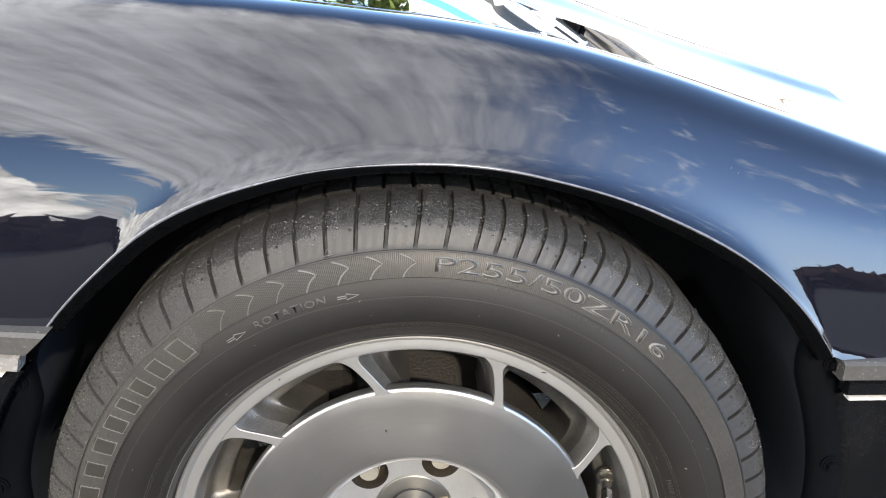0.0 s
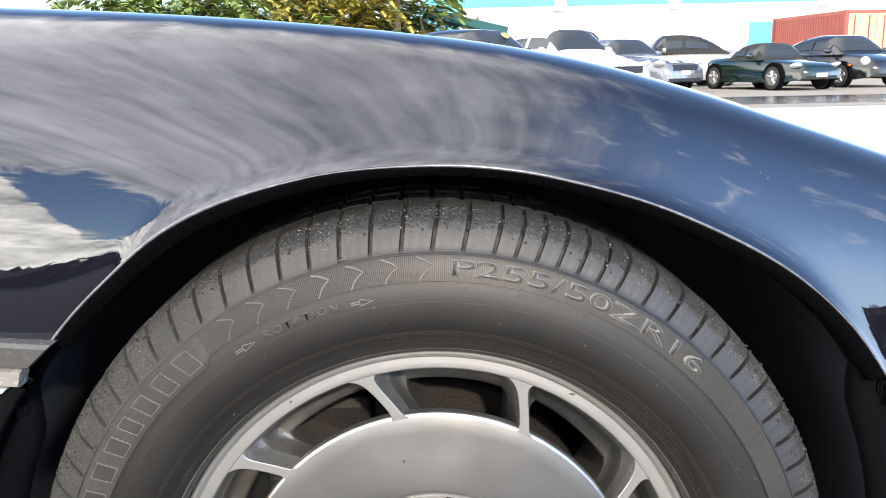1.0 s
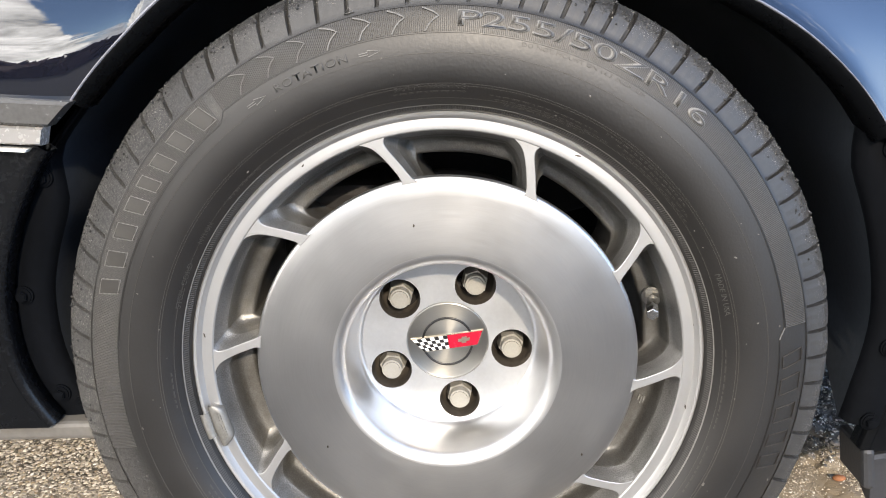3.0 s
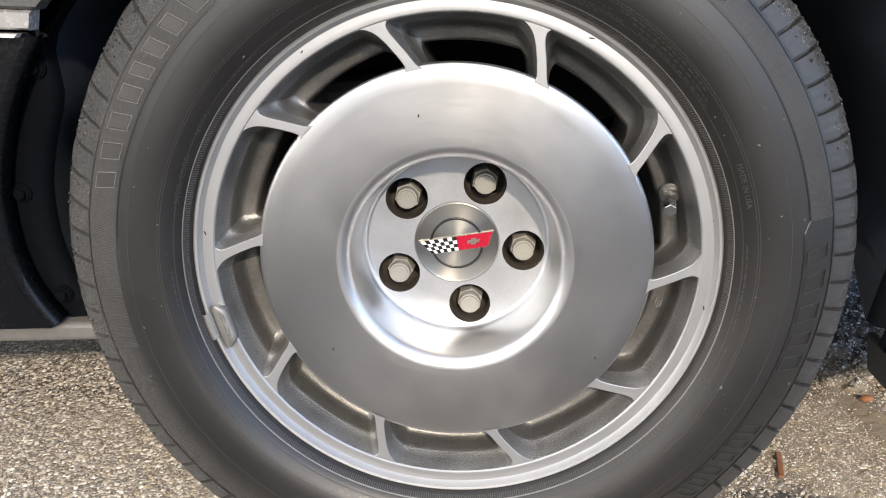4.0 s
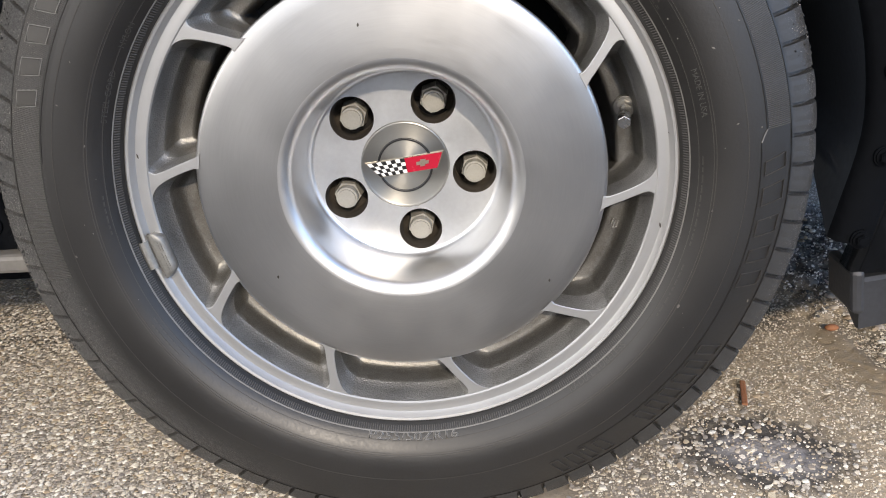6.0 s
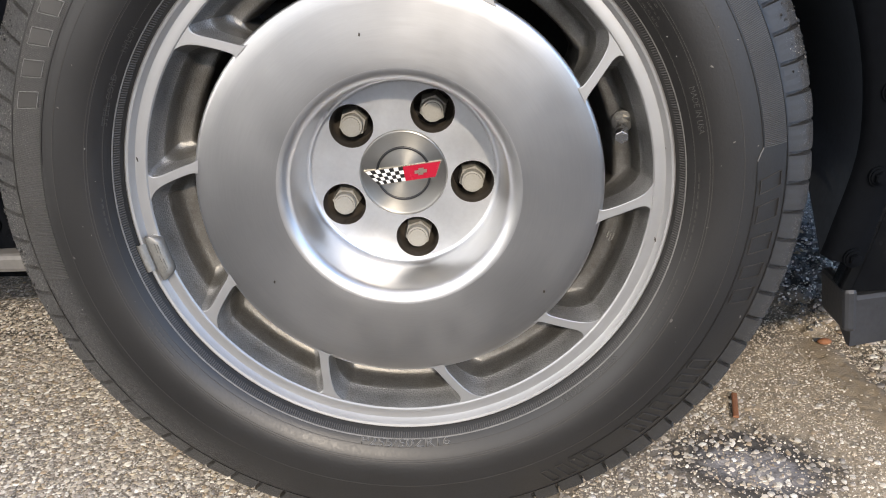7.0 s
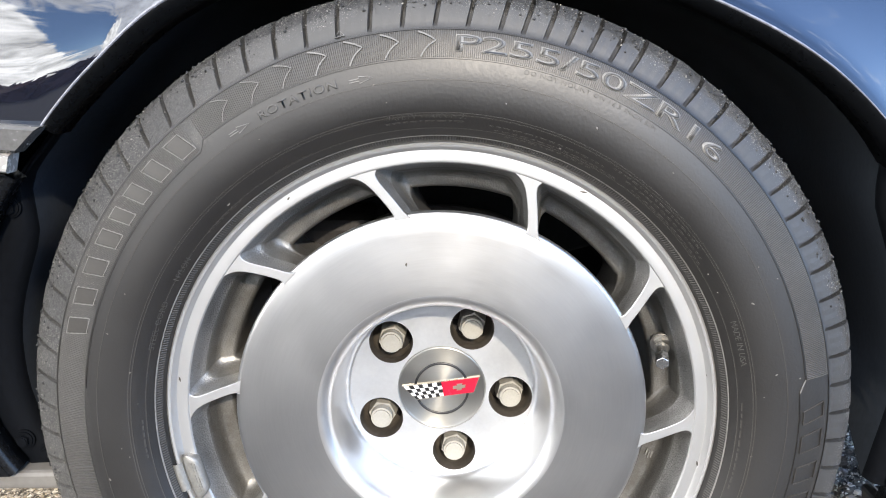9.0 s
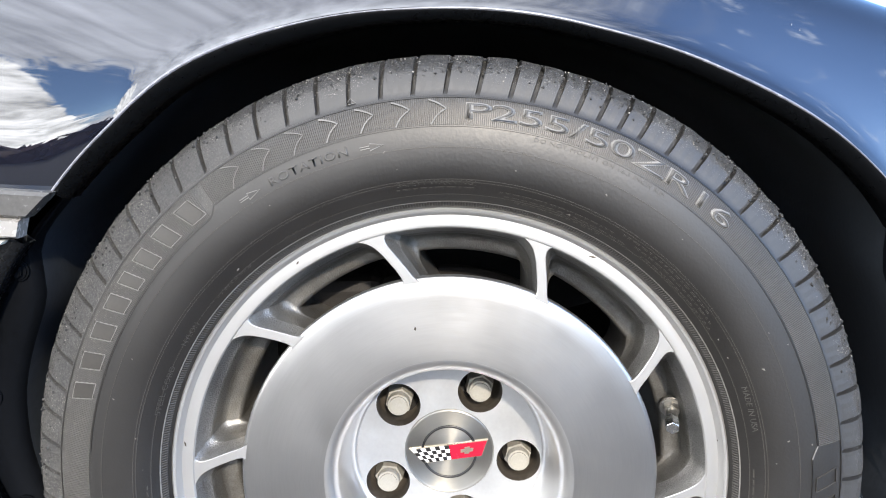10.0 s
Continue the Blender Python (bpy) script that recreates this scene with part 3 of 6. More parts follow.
def mixed_stone(name, stops):
    """Stones of several kinds, one colour to each loose piece."""
    m = material(name, (1.0, 1.0, 1.0), 0.82, 0.0, vary=0.22, scale=120, fine=900, bump=0.0006)
    n, l = m.node_tree.nodes, m.node_tree.links
    p = n["Principled BSDF"]
    g, ramp, mul = n.new("ShaderNodeNewGeometry"), n.new("ShaderNodeValToRGB"), n.new("ShaderNodeMix")
    ramp.color_ramp.interpolation = "CONSTANT"
    e = ramp.color_ramp.elements
    e[0].position, e[0].color = 0.0, (*stops[0], 1)
    e[1].position, e[1].color = 1.0, (*stops[-1], 1)
    for i, c in enumerate(stops[1:-1], 1):
        e.new(i / (len(stops) - 1)).color = (*c, 1)
    l.new(g.outputs["Random Per Island"], ramp.inputs[0])
    mul.data_type, mul.blend_type, mul.inputs[0].default_value = "RGBA", "MULTIPLY", 1.0
    l.new(p.inputs["Base Color"].links[0].from_socket, mul.inputs[6])
    l.new(ramp.outputs[0], mul.inputs[7])
    l.new(mul.outputs[2], p.inputs["Base Color"])
    return m


PEBBLE = mixed_stone("aggregate_stone", ((0.34, 0.31, 0.27), (0.62, 0.56, 0.47), (0.48, 0.42, 0.34), (0.25, 0.225, 0.20), (0.72, 0.67, 0.58), (0.40, 0.36, 0.31), (0.50, 0.43, 0.32), (0.80, 0.77, 0.70), (0.44, 0.39, 0.33), (0.30, 0.26, 0.22), (0.60, 0.55, 0.48), (0.38, 0.30, 0.21), (0.52, 0.47, 0.40)))
GRIT = mixed_stone("sandy_grit", ((0.488, 0.416, 0.315), (0.629, 0.564, 0.456), (0.373, 0.308, 0.229), (0.752, 0.694, 0.594), (0.432, 0.367, 0.281), (0.282, 0.239, 0.189), (0.567, 0.495, 0.387)))
CHIP = mixed_stone("broken_chip", ((0.16, 0.155, 0.15), (0.58, 0.56, 0.53), (0.10, 0.10, 0.10), (0.74, 0.71, 0.66), (0.26, 0.25, 0.24), (0.44, 0.42, 0.40)))
RUST = material("rust_brown_leaf", (0.28, 0.115, 0.05), 0.7, 0.0, vary=0.35, scale=60, fine=500)
CONCRETE = material("pale_concrete", (0.70, 0.69, 0.66), 0.85, 0.0, vary=0.08, scale=0.4, fine=12, bump=0.002)
WET = material("wet_asphalt", (0.05, 0.046, 0.04), 0.16, 0.0, vary=0.3, scale=0.5, fine=6, spread=0.04)
# Unseen road coloured dark, as if shaded, to dim bounce and reflections.
SHADEROAD = material("shade_toned_road", (0.026, 0.0253, 0.0246), 0.85, 0.0, vary=0.3, scale=2, fine=200, bump=0.003)
LOT = material("lot_asphalt", (0.26, 0.235, 0.20), 0.85, 0.0, vary=0.2, scale=0.5, fine=20, bump=0.004)
WALLW = material("white_render", (0.8, 0.81, 0.81), 0.8, 0.0, vary=0.05, scale=0.4, fine=8)
CYAN = material("turquoise_paint", (0.10, 0.50, 0.62), 0.6, 0.0, vary=0.1, scale=0.6, fine=8)
TEAL = material("dark_teal_canvas", (0.015, 0.10, 0.11), 0.7, 0.0, vary=0.2, scale=1, fine=20)
BOXRED = material("container_red", (0.33, 0.085, 0.07), 0.6, 0.0, vary=0.2, scale=1, fine=12, dirt=(0.2, 0.09, 0.06))
BOXTAN = material("container_tan", (0.62, 0.47, 0.27), 0.6, 0.0, vary=0.15, scale=1, fine=12)
GLASSY = material("dark_car_glass", (0.035, 0.042, 0.046), 0.05, 0.0, vary=0.1, ior=1.6)
STEEL = material("valve_steel", (0.30, 0.29, 0.27), 0.32, 0.9, vary=0.2, scale=60, fine=500)
CHROME = material("alloy_bright", (0.75, 0.75, 0.75), 0.25, 1.0, vary=0.08)
LAMPC = material("headlight_lens", (0.75, 0.76, 0.76), 0.12, 0.0, vary=0.1, coat=0.8)
AMBER = material("amber_lens", (0.8, 0.2, 0.02), 0.2, 0.0, vary=0.1)
BARK = material("palm_bark", (0.30, 0.22, 0.16), 0.9, 0.0, vary=0.35, scale=6, fine=60, bump=0.01)
LEAFG = material("green_leaf", (0.19, 0.26, 0.07), 0.5, 0.0, vary=0.4, scale=2, fine=30, per_piece=0.6)
LEAFY = material("yellow_leaf", (0.48, 0.41, 0.10), 0.5, 0.0, vary=0.4, scale=2, fine=30, per_piece=0.5)
HEDGE = material("brown_green_scrub", (0.10, 0.05, 0.04), 0.8, 0.0, vary=0.5, scale=0.6, fine=6, per_piece=0.5)


# ---- building helpers ----
def link(name, mesh, material=None, parent=None, label="", smooth=True):
    if material is not None:
        for one in (material if isinstance(material, (list, tuple)) else [material]):
            mesh.materials.append(one)
    if smooth:
        mesh.shade_smooth()
    ob = new(name, mesh)
    if parent is not None:
        ob.parent = parent
    if label:
        ob["label"] = label
    return ob


def part(name, bm, material, parent=None, label="", smooth=False):
    bmesh.ops.recalc_face_normals(bm, faces=bm.faces)
    mesh = bpy.data.meshes.new(name)
    bm.to_mesh(mesh)
    bm.free()
    return link(name, mesh, material, parent, label, smooth)


def grid_mesh(name, pts, close_u=False, close_v=False, marks=None):
    """A sheet through a grid of points pts[u][v]."""
    nu, nv = len(pts), len(pts[0])
    verts = [p for row in pts for p in row]
    faces = []
    for u in range(nu if close_u else nu - 1):
        for v in range(nv if close_v else nv - 1):
            a, b = u, (u + 1) % nu
            c, d = v, (v + 1) % nv
            faces.append((a * nv + c, b * nv + c, b * nv + d, a * nv + d))
    mesh = bpy.data.meshes.new(name)
    mesh.from_pydata(verts, [], faces)
    if marks:
        mesh.polygons.foreach_set("material_index", [marks(i) for i in range(len(faces))])
    return mesh


def turn(name, profile, steps=160, marks=None, start=0.0):
    """A body turned round the wheel's axle: profile of (radius, y)."""
    pts = []
    for k in range(steps):
        a = start + 2 * math.pi * k / steps
        pts.append([(r * math.cos(a), y, r * math.sin(a)) for r, y in profile])
    return grid_mesh(name, pts, close_u=True, marks=marks)


def soft_box(x0, x1, y0, y1, z0, z1, bevel=0.003, segments=2):
    bm = bmesh.new()
    bmesh.ops.create_cube(bm, size=1, matrix=Matrix.Translation(((x0 + x1) / 2, (y0 + y1) / 2, (z0 + z1) / 2)) @ Matrix.Diagonal((x1 - x0, y1 - y0, z1 - z0, 1)))
    if bevel:
        bmesh.ops.bevel(bm, geom=bm.edges[:], offset=bevel, segments=segments, affect="EDGES", profile=0.5)
    return bm


def rod(radius, p, q, sides=16, r2=None, bevel=0.0):
    bm = bmesh.new()
    p, q = Vector(p), Vector(q)
    m = Matrix.Translation((p + q) / 2) @ (q - p).to_track_quat("Z", "Y").to_matrix().to_4x4()
    bmesh.ops.create_cone(bm, cap_ends=True, segments=sides, radius1=radius, radius2=radius if r2 is None else r2, depth=(q - p).length, matrix=m)
    if bevel:
        rim = [e for e in bm.edges if any(len(f.verts) > 4 for f in e.link_faces)]
        bmesh.ops.bevel(bm, geom=rim, offset=bevel, segments=2, affect="EDGES")
    return bm


def merged(*bms):
    out = bmesh.new()
    for b in bms:
        tmp = bpy.data.meshes.new("tmp")
        b.to_mesh(tmp)
        b.free()
        out.from_mesh(tmp)
        bpy.data.meshes.remove(tmp)
    return out


def spline(xs, ys, x):
    """Smooth curve through a few points (monotone cubic)."""
    xs, ys = np.array(xs, float), np.array(ys, float)
    d = np.diff(ys) / np.diff(xs)
    s = np.concatenate(([d[0]], [0 if a * b <= 0 else 2 * a * b / (a + b) for a, b in zip(d, d[1:])], [d[-1]]))
    i = int(np.clip(np.searchsorted(xs, x) - 1, 0, len(xs) - 2))
    h = xs[i + 1] - xs[i]
    t = (x - xs[i]) / h
    if t < 0 or t > 1:
        return float(ys[i] + s[i] * (x - xs[i])) if t < 0 else float(ys[i + 1] + s[i + 1] * (x - xs[i + 1]))
    return float(ys[i] * (1 + 2 * t) * (1 - t) ** 2 + s[i] * h * t * (1 - t) ** 2 + ys[i + 1] * t * t * (3 - 2 * t) + s[i + 1] * h * t * t * (t - 1))


# ---- the ground ----
def sheet(name, x0, x1, y0, y1, z, mat, label, nx=2, ny=2, thick=0.0):
    pts = [[(x0 + (x1 - x0) * i / (nx - 1), y0 + (y1 - y0) * j / (ny - 1), z) for j in range(ny)] for i in range(nx)]
    ob = link(name, grid_mesh(name, pts), mat, smooth=False)
    return tagged(ob, label, "ground", kind="structure")


sheet("ground", -900, 900, -900, 900, -0.014, CONCRETE, "pale sunlit concrete yard reaching to the horizon")
sheet("road", -60, 60, -60, -0.20, 0.0, SHADEROAD, "unseen road beside the parking place, toned dark like shaded asphalt")
sheet("pavement", -60, 60, -0.20, 2.7, 0.0, ASPHALT, "worn asphalt with exposed aggregate and shade painted under the sill")
sheet("car_park", -30, 40, 13.1, 46, -0.010, LOT, "tan car park surface under the parked cars")
sheet("puddle", 4.4, 17, 14.2, 17.4, -0.007, WET, "shallow puddle mirroring the parked cars")


def blob(x, y, cx, cy, rx, ry):
    """1 in the middle of an oval, falling to 0 at a ragged edge."""
    ragged = 0.30 * noise.noise(Vector((x * 22, y * 22, cx * 9))) + 0.16 * noise.noise(Vector((x * 70, y * 70, cy * 7)))
    return min(max(1.25 - math.hypot((x - cx) / rx, (y - cy) / ry) + ragged, 0.0) / 0.35, 1.0)


def rubble(x, y):
    return blob(x, y, 0.575, 0.50, 0.115, 0.20)


def tar(x, y):
    return blob(x, y, 0.335, 0.008, 0.085, 0.066)


def track(x, y):
    """The smooth band of dried mud beside the nose."""
    mid = 0.497 - 0.10 * (y - 0.13)
    return min(max(1.0 - abs(x - mid) / 0.026, 0.0) * 3, 1.0) * min(max((0.30 - y) / 0.05, 0), 1) * min(max((y + 0.02) / 0.05, 0), 1)


def ground_h(x, y):
    """Height of the broken ground ahead of the wheel."""
    edge = min(max((x - 0.13) / 0.03, 0), 1) * min(max((0.80 - x) / 0.03, 0), 1)
    p = Vector((x, y, 0.0))
    h = 0.0025 + 0.0016 * noise.noise(p * 24) + 0.0012 * noise.noise(p * 75)
    rough = 0.0008 * noise.noise(p * 230)
    t = track(x, y)
    h += rough * (1 - t) + 0.0012 * t
    plates = abs(noise.noise(Vector((x * 34, y * 30, 4.0))))
    h -= 0.0016 * t * max(0.0, 1 - plates / 0.05)
    r = rubble(x, y)
    if r:
        h += r * (0.012 + 0.010 * noise.noise(p * 40) + 0.0055 * abs(noise.noise(p * 120)) + 0.0035 * noise.noise(p * 260))
    d = tar(x, y)
    if d:
        h += d * (0.0022 * noise.noise(p * 95) + 0.0012 * noise.noise(p * 240) - 0.001)
    return max(h, 0.0008) * edge + 0.0012


def broken_ground():
    nx, ny = 250, 300
    pts = [[(0.10 + 0.72 * i / nx, -0.16 + 0.86 * j / ny, 0.0) for j in range(ny + 1)] for i in range(nx + 1)]
    pts = [[(x, y, ground_h(x, y)) for x, y, _ in row] for row in pts]
    ob = link("broken_asphalt", grid_mesh("broken_asphalt", pts), BROKEN)
    return tagged(ob, "broken asphalt with sandy drift, dried mud and black tar", "ground", kind="structure")


broken_ground()


def stones(name, count, areas, seed, r0, r1, mat, label, keep=None, power=2.6, tall=(0.16, 0.40)):
    rng = np.random.RandomState(seed)
    verts, faces = [], []
    for _ in range(count):
        x0, x1, y0, y1 = areas[rng.randint(len(areas))]
        x, y = rng.uniform(x0, x1), rng.uniform(y0, y1)
        if keep is not None and rng.rand() > keep(x, y):
            continue
        ground = ground_h(x, y) + 0.0005 if x > 0.1 else 0.0
        r = r0 + (r1 - r0) * rng.rand() ** power
        ex, tw, hh = rng.uniform(0.55, 1.0), rng.uniform(0, 6.28), r * rng.uniform(*tall)
        lean = rng.uniform(-0.25, 0.25, 2)
        base, n = len(verts), 6
        for ring, (q, zz) in enumerate(((1.0, -0.0008), (0.80, 0.72 * hh))):
            for k in range(n):
                a = 2 * math.pi * k / n
                j = rng.uniform(0.78, 1.18) * q * r
                u, v = j * math.cos(a), j * ex * math.sin(a)
                px, py = u * math.cos(tw) - v * math.sin(tw), u * math.sin(tw) + v * math.cos(tw)
                verts.append((x + px, y + py, ground + zz + ring * (lean[0] * px + lean[1] * py)))
        verts.append((x, y, ground + hh))
        for k in range(n):
            k2 = (k + 1) % n
            faces.append((base + k, base + k2, base + n + k2, base + n + k))
            faces.append((base + n + k, base + n + k2, base + 2 * n))
    mesh = bpy.data.meshes.new(name)
    mesh.from_pydata(verts, [], faces)
    ob = link(name, mesh, mat, smooth=False)
    return tagged(ob, label, "gravel", kind="stuff")


BEHIND, AHEAD = ((-0.78, -0.13, -0.14, 0.50),), ((0.12, 0.80, -0.15, 0.68),)
stones("aggregate", 58000, BEHIND, 5, 0.0008, 0.0041, PEBBLE, "mixed pale and tan stones worn flat in the asphalt")
stones("drift_grit", 42000, ((0.14, 0.64, -0.14, 0.42),), 9, 0.0005, 0.0022, GRIT, "loose sandy grit on the asphalt", lambda x, y: (1 - 0.93 * track(x, y)) * (1 - 0.8 * tar(x, y)) * (1 - rubble(x, y)))
stones("tar_stones", 1900, ((0.20, 0.46, -0.13, 0.13),), 6, 0.0008, 0.0046, PEBBLE, "pale stones set in black tar", lambda x, y: 0.12 + 0.8 * tar(x, y), 3.0)
stones("edge_gravel", 5200, ((0.50, 0.80, -0.10, 0.62),), 8, 0.0015, 0.0075, PEBBLE, "coarse pale gravel under the nose", lambda x, y: (1 - track(x, y)) * min(max((x - 0.515) / 0.05, 0), 1) * (1 - 0.9 * rubble(x, y)), 2.0, (0.25, 0.6))
stones("rubble_chips", 9000, ((0.44, 0.72, 0.28, 0.70),), 11, 0.0008, 0.0030, CHIP, "small pale chips in black broken asphalt", lambda x, y: rubble(x, y), 2.0, (0.4, 0.9))
stones("wheel_stones", 1500, ((0.13, 0.36, -0.10, 0.20),), 13, 0.0015, 0.0050, PEBBLE, "pale stones beside the tyre", lambda x, y: 0.5, 2.2)


# ---- the black sports car: body round its front wheel ----
HUB = 0.315
ARCH_A = (-26, -15, -8, 5, 20, 32, 41, 58, 74, 90, 105, 122, 132, 141, 150, 161, 167, 173, 179.5, 184, 190)
ARCH_R = (0.398, 0.397, 0.399, 0.410, 0.412, 0.407, 0.399, 0.378, 0.367, 0.365, 0.370, 0.3775, 0.3750, 0.3750, 0.382, 0.387, 0.388, 0.385, 0.378, 0.368, 0.350)


def arch(deg):
    r = spline(ARCH_A, ARCH_R, deg)
    return r * math.cos(radians(deg)), HUB + r * math.sin(radians(deg))


def trim_z(x):
    return 0.556 - 0.080 * (x + 0.33) if x < 0.9 else 0.4576 - 0.02 * (x - 0.9)


def crest_z(x):
    return spline((-0.95, -0.36, -0.17, 0.02, 0.12, 0.22, 0.32, 0.41, 0.7, 1.05), (0.835, 0.809, 0.797, 0.7765, 0.759, 0.7325, 0.700, 0.670, 0.57, 0.47), x)


def crest_y(x):
    return spline((-0.95, 0.0, 0.4, 0.8, 1.05), (0.075, 0.07, 0.075, 0.14, 0.3), x)


def side_y(x):
    return spline((-0.95, -0.3, 0.0, 0.2, 0.36, 0.6, 0.85, 1.05), (-0.066, -0.068, -0.066, -0.058, -0.046, -0.015, 0.05, 0.22), x)


CAR_WIDTH, POWER = 1.74, 2.3
car = new("sports_car")
car.empty_display_size = 0.2
tagged(car, "low black sports car with glossy paint and alloy wheel", "car")


def lean(x, z):
    """The side's slight slope inwards above the trim; behind the wheel its foot rolls under."""
    h = crest_z(x) - trim_z(x)
    roll = min(max((-0.165 - x) / 0.06, 0.0), 1.0)
    below = max(spline((-0.6, -0.31, -0.27, -0.23, -0.19), (0.620, 0.607, 0.616, 0.630, 0.648), x) - z, 0.0)
    turned = roll * roll * (3 - 2 * roll) * spline((-0.95, -0.31, -0.2), (1.5, 1.6, 3.6), x) * below * below
    return turned + 0.10 * max(z - trim_z(x), 0.0) * max(1 - (z - trim_z(x)) / h, 0.0)


def flank(x, z):
    """y of the bodyside above the trim at x, z."""
    s = min(max((z - trim_z(x)) / (crest_z(x) - trim_z(x)), 0), 1)
    return crest_y(x) - (crest_y(x) - side_y(x)) * (1 - s ** POWER) ** (1 / POWER) + lean(x, z)


def flare(x, above):
    """How far the wing swells out towards the arch's edge."""
    near = max(0.0, 1 - (abs(x) / 0.235) ** 4) if x < 0 else max(0.0, 1 - (x / 0.40) ** 8)
    return 0.0092 * near * math.exp(-max(above, 0) / 0.0062)


def upper_body():
    degs = np.linspace(27.5, 140.5, 120)
    left = [x for x in np.linspace(-0.95, -0.31, 16)]
    right = [x for x in np.linspace(0.372, 1.05, 18)]
    top = [arch(d) for d in degs][::-1]
    cols = [(x, trim_z(x)) for x in left] + [(x, max(z, trim_z(x))) for x, z in top] + [(x, trim_z(x)) for x in right]
    pts = []
    for x, z0 in cols:
        zt, zc, yc, yw = trim_z(x), crest_z(x), crest_y(x), side_y(x)
        s0 = max((z0 - zt) / (zc - zt), 0.0)
        f0 = math.asin(s0 ** (POWER / 2))
        row = []
        for k in range(27):
            f = f0 + (math.pi / 2 - f0) * (k / 26) ** 2.0
            z = zt + (zc - zt) * math.sin(f) ** (2 / POWER)
            row.append((x, yc - (yc - yw) * max(math.cos(f), 0.0) ** (2 / POWER) + lean(x, z) - flare(x, z - z0), z))
        inner = CAR_WIDTH - yc
        for k in range(1, 40):
            t = k / 40
            y = yc + (inner - yc) * t
            q = min(min(y - yc, inner - y) / 0.26, 1)
            row.append((x, y, zc - 0.030 * q * q * (3 - 2 * q)))
        row += [(x, CAR_WIDTH - y, z) for _, y, z in row[26:0:-3]] + [(x, CAR_WIDTH - yw, zt)]
        pts.append(row)
    return pts


link("hood", grid_mesh("hood", upper_body()), PAINT, car, "glossy blue-black bonnet and upper wing")


def lip(name, edge, mat, roll=0.007, flange=0.022):
    """The rolled edge along the arch: edge of (x, y, z)."""
    pts = []
    for i, p in enumerate(edge):
        a, b = Vector(edge[max(i - 1, 0)]), Vector(edge[min(i + 1, len(edge) - 1)])
        t = (b - a).normalized()
        inward = Vector((0, 1, 0)) - t * t.y
        inward.normalize()
        m = t.cross(inward)
        if m.dot(Vector((0, 0, HUB)) - Vector(p)) < 0:
            m = -m
        p = Vector(p)
        row = [p - m * 0.0004 + inward * 0.0004]
        wide = roll(p.x) if callable(roll) else roll
        for k in range(1, 10):
            f = radians(90 * k / 9)
            row.append(p + m * wide * math.sin(f) + inward * wide * 0.75 * (1 - math.cos(f)))
        row.append(row[-1] + inward * flange)
        row.append(row[-1] - m * 0.012)
        pts.append([tuple(v) for v in row])
    return link(name, grid_mesh(name, pts), mat, car)


def lip_width(x):
    return spline((-0.31, -0.25, -0.2, -0.1, 0.0, 0.1, 0.2, 0.3, 0.38), (0.0100, 0.0125, 0.0135, 0.0115, 0.0085, 0.0090, 0.0105, 0.0120, 0.0135), x)


up = [arch(d) for d in np.linspace(27.5, 140.5, 120)]
lip("arch_lip", [(x, flank(x, z) - flare(x, 0), z) for x, z in up if z >= trim_z(x) - 0.001], LIPBLACK, lip_width)


def bead(name, edge, radius, mat, label):
    """A thin, uneven bead along an edge."""
    pts = []
    for i, p in enumerate(edge):
        a, b = Vector(edge[max(i - 1, 0)]), Vector(edge[min(i + 1, len(edge) - 1)])
        t = (b - a).normalized()
        u = t.cross(Vector((0, 1, 0))).normalized()
        v = t.cross(u)
        r = radius * (0.75 + 0.35 * math.sin(7 * p[0] + 2) * math.sin(23 * p[0]))
        pts.append([tuple(Vector(p) + u * r * math.cos(q) + v * r * math.sin(q)) for q in np.linspace(0, 2 * math.pi, 11)[:-1]])
    return link(name, grid_mesh(name, pts, close_v=True), mat, car, label)


# The bright line mirrored along the arch edge is put in as this bead.
bead("lip_edge", [(x, flank(x, z) - flare(x, 0) + 0.0004, z - 0.0006) for x, z in up if z >= trim_z(x) - 0.001], 0.0014, EDGE, "pale worn edge of the wheel arch")


def low_y(x, z):
    """Bodyside below the trim, tucked in towards the sill."""
    return side_y(x) + 0.004 + 0.10 * max(0.0, 0.42 - z) ** 1.6


def lower_panel(name, degs, far_x, z_low, label):
    edge = [arch(d) for d in degs]
    edge = [(x, z) for x, z in edge if z <= trim_z(x) - 0.036]
    pts = []
    for x, z in edge:
        row = []
        for k in range(24):
            t = (k / 23) ** 1.4
            xx = x + (far_x - x) * t
            zz = z + (trim_z(xx) - trim_z(x)) * (z - z_low) / (trim_z(x) - z_low)
            row.append((xx, low_y(xx, zz), zz))
        pts.append(row)
    link(name, grid_mesh(name, pts), SATIN, car, label)
    lip(name + "_edge", [(x, low_y(x, z), z) for x, z in edge], SATIN, 0.008, 0.015)


lower_panel("lower_wing", np.linspace(143, 187.5, 50), -0.95, 0.27, "dusty satin lower wing panel behind the wheel")
lower_panel("lower_nose", np.linspace(26, -15.5, 50), 1.02, 0.2, "dusty satin bumper side ahead of the wheel")


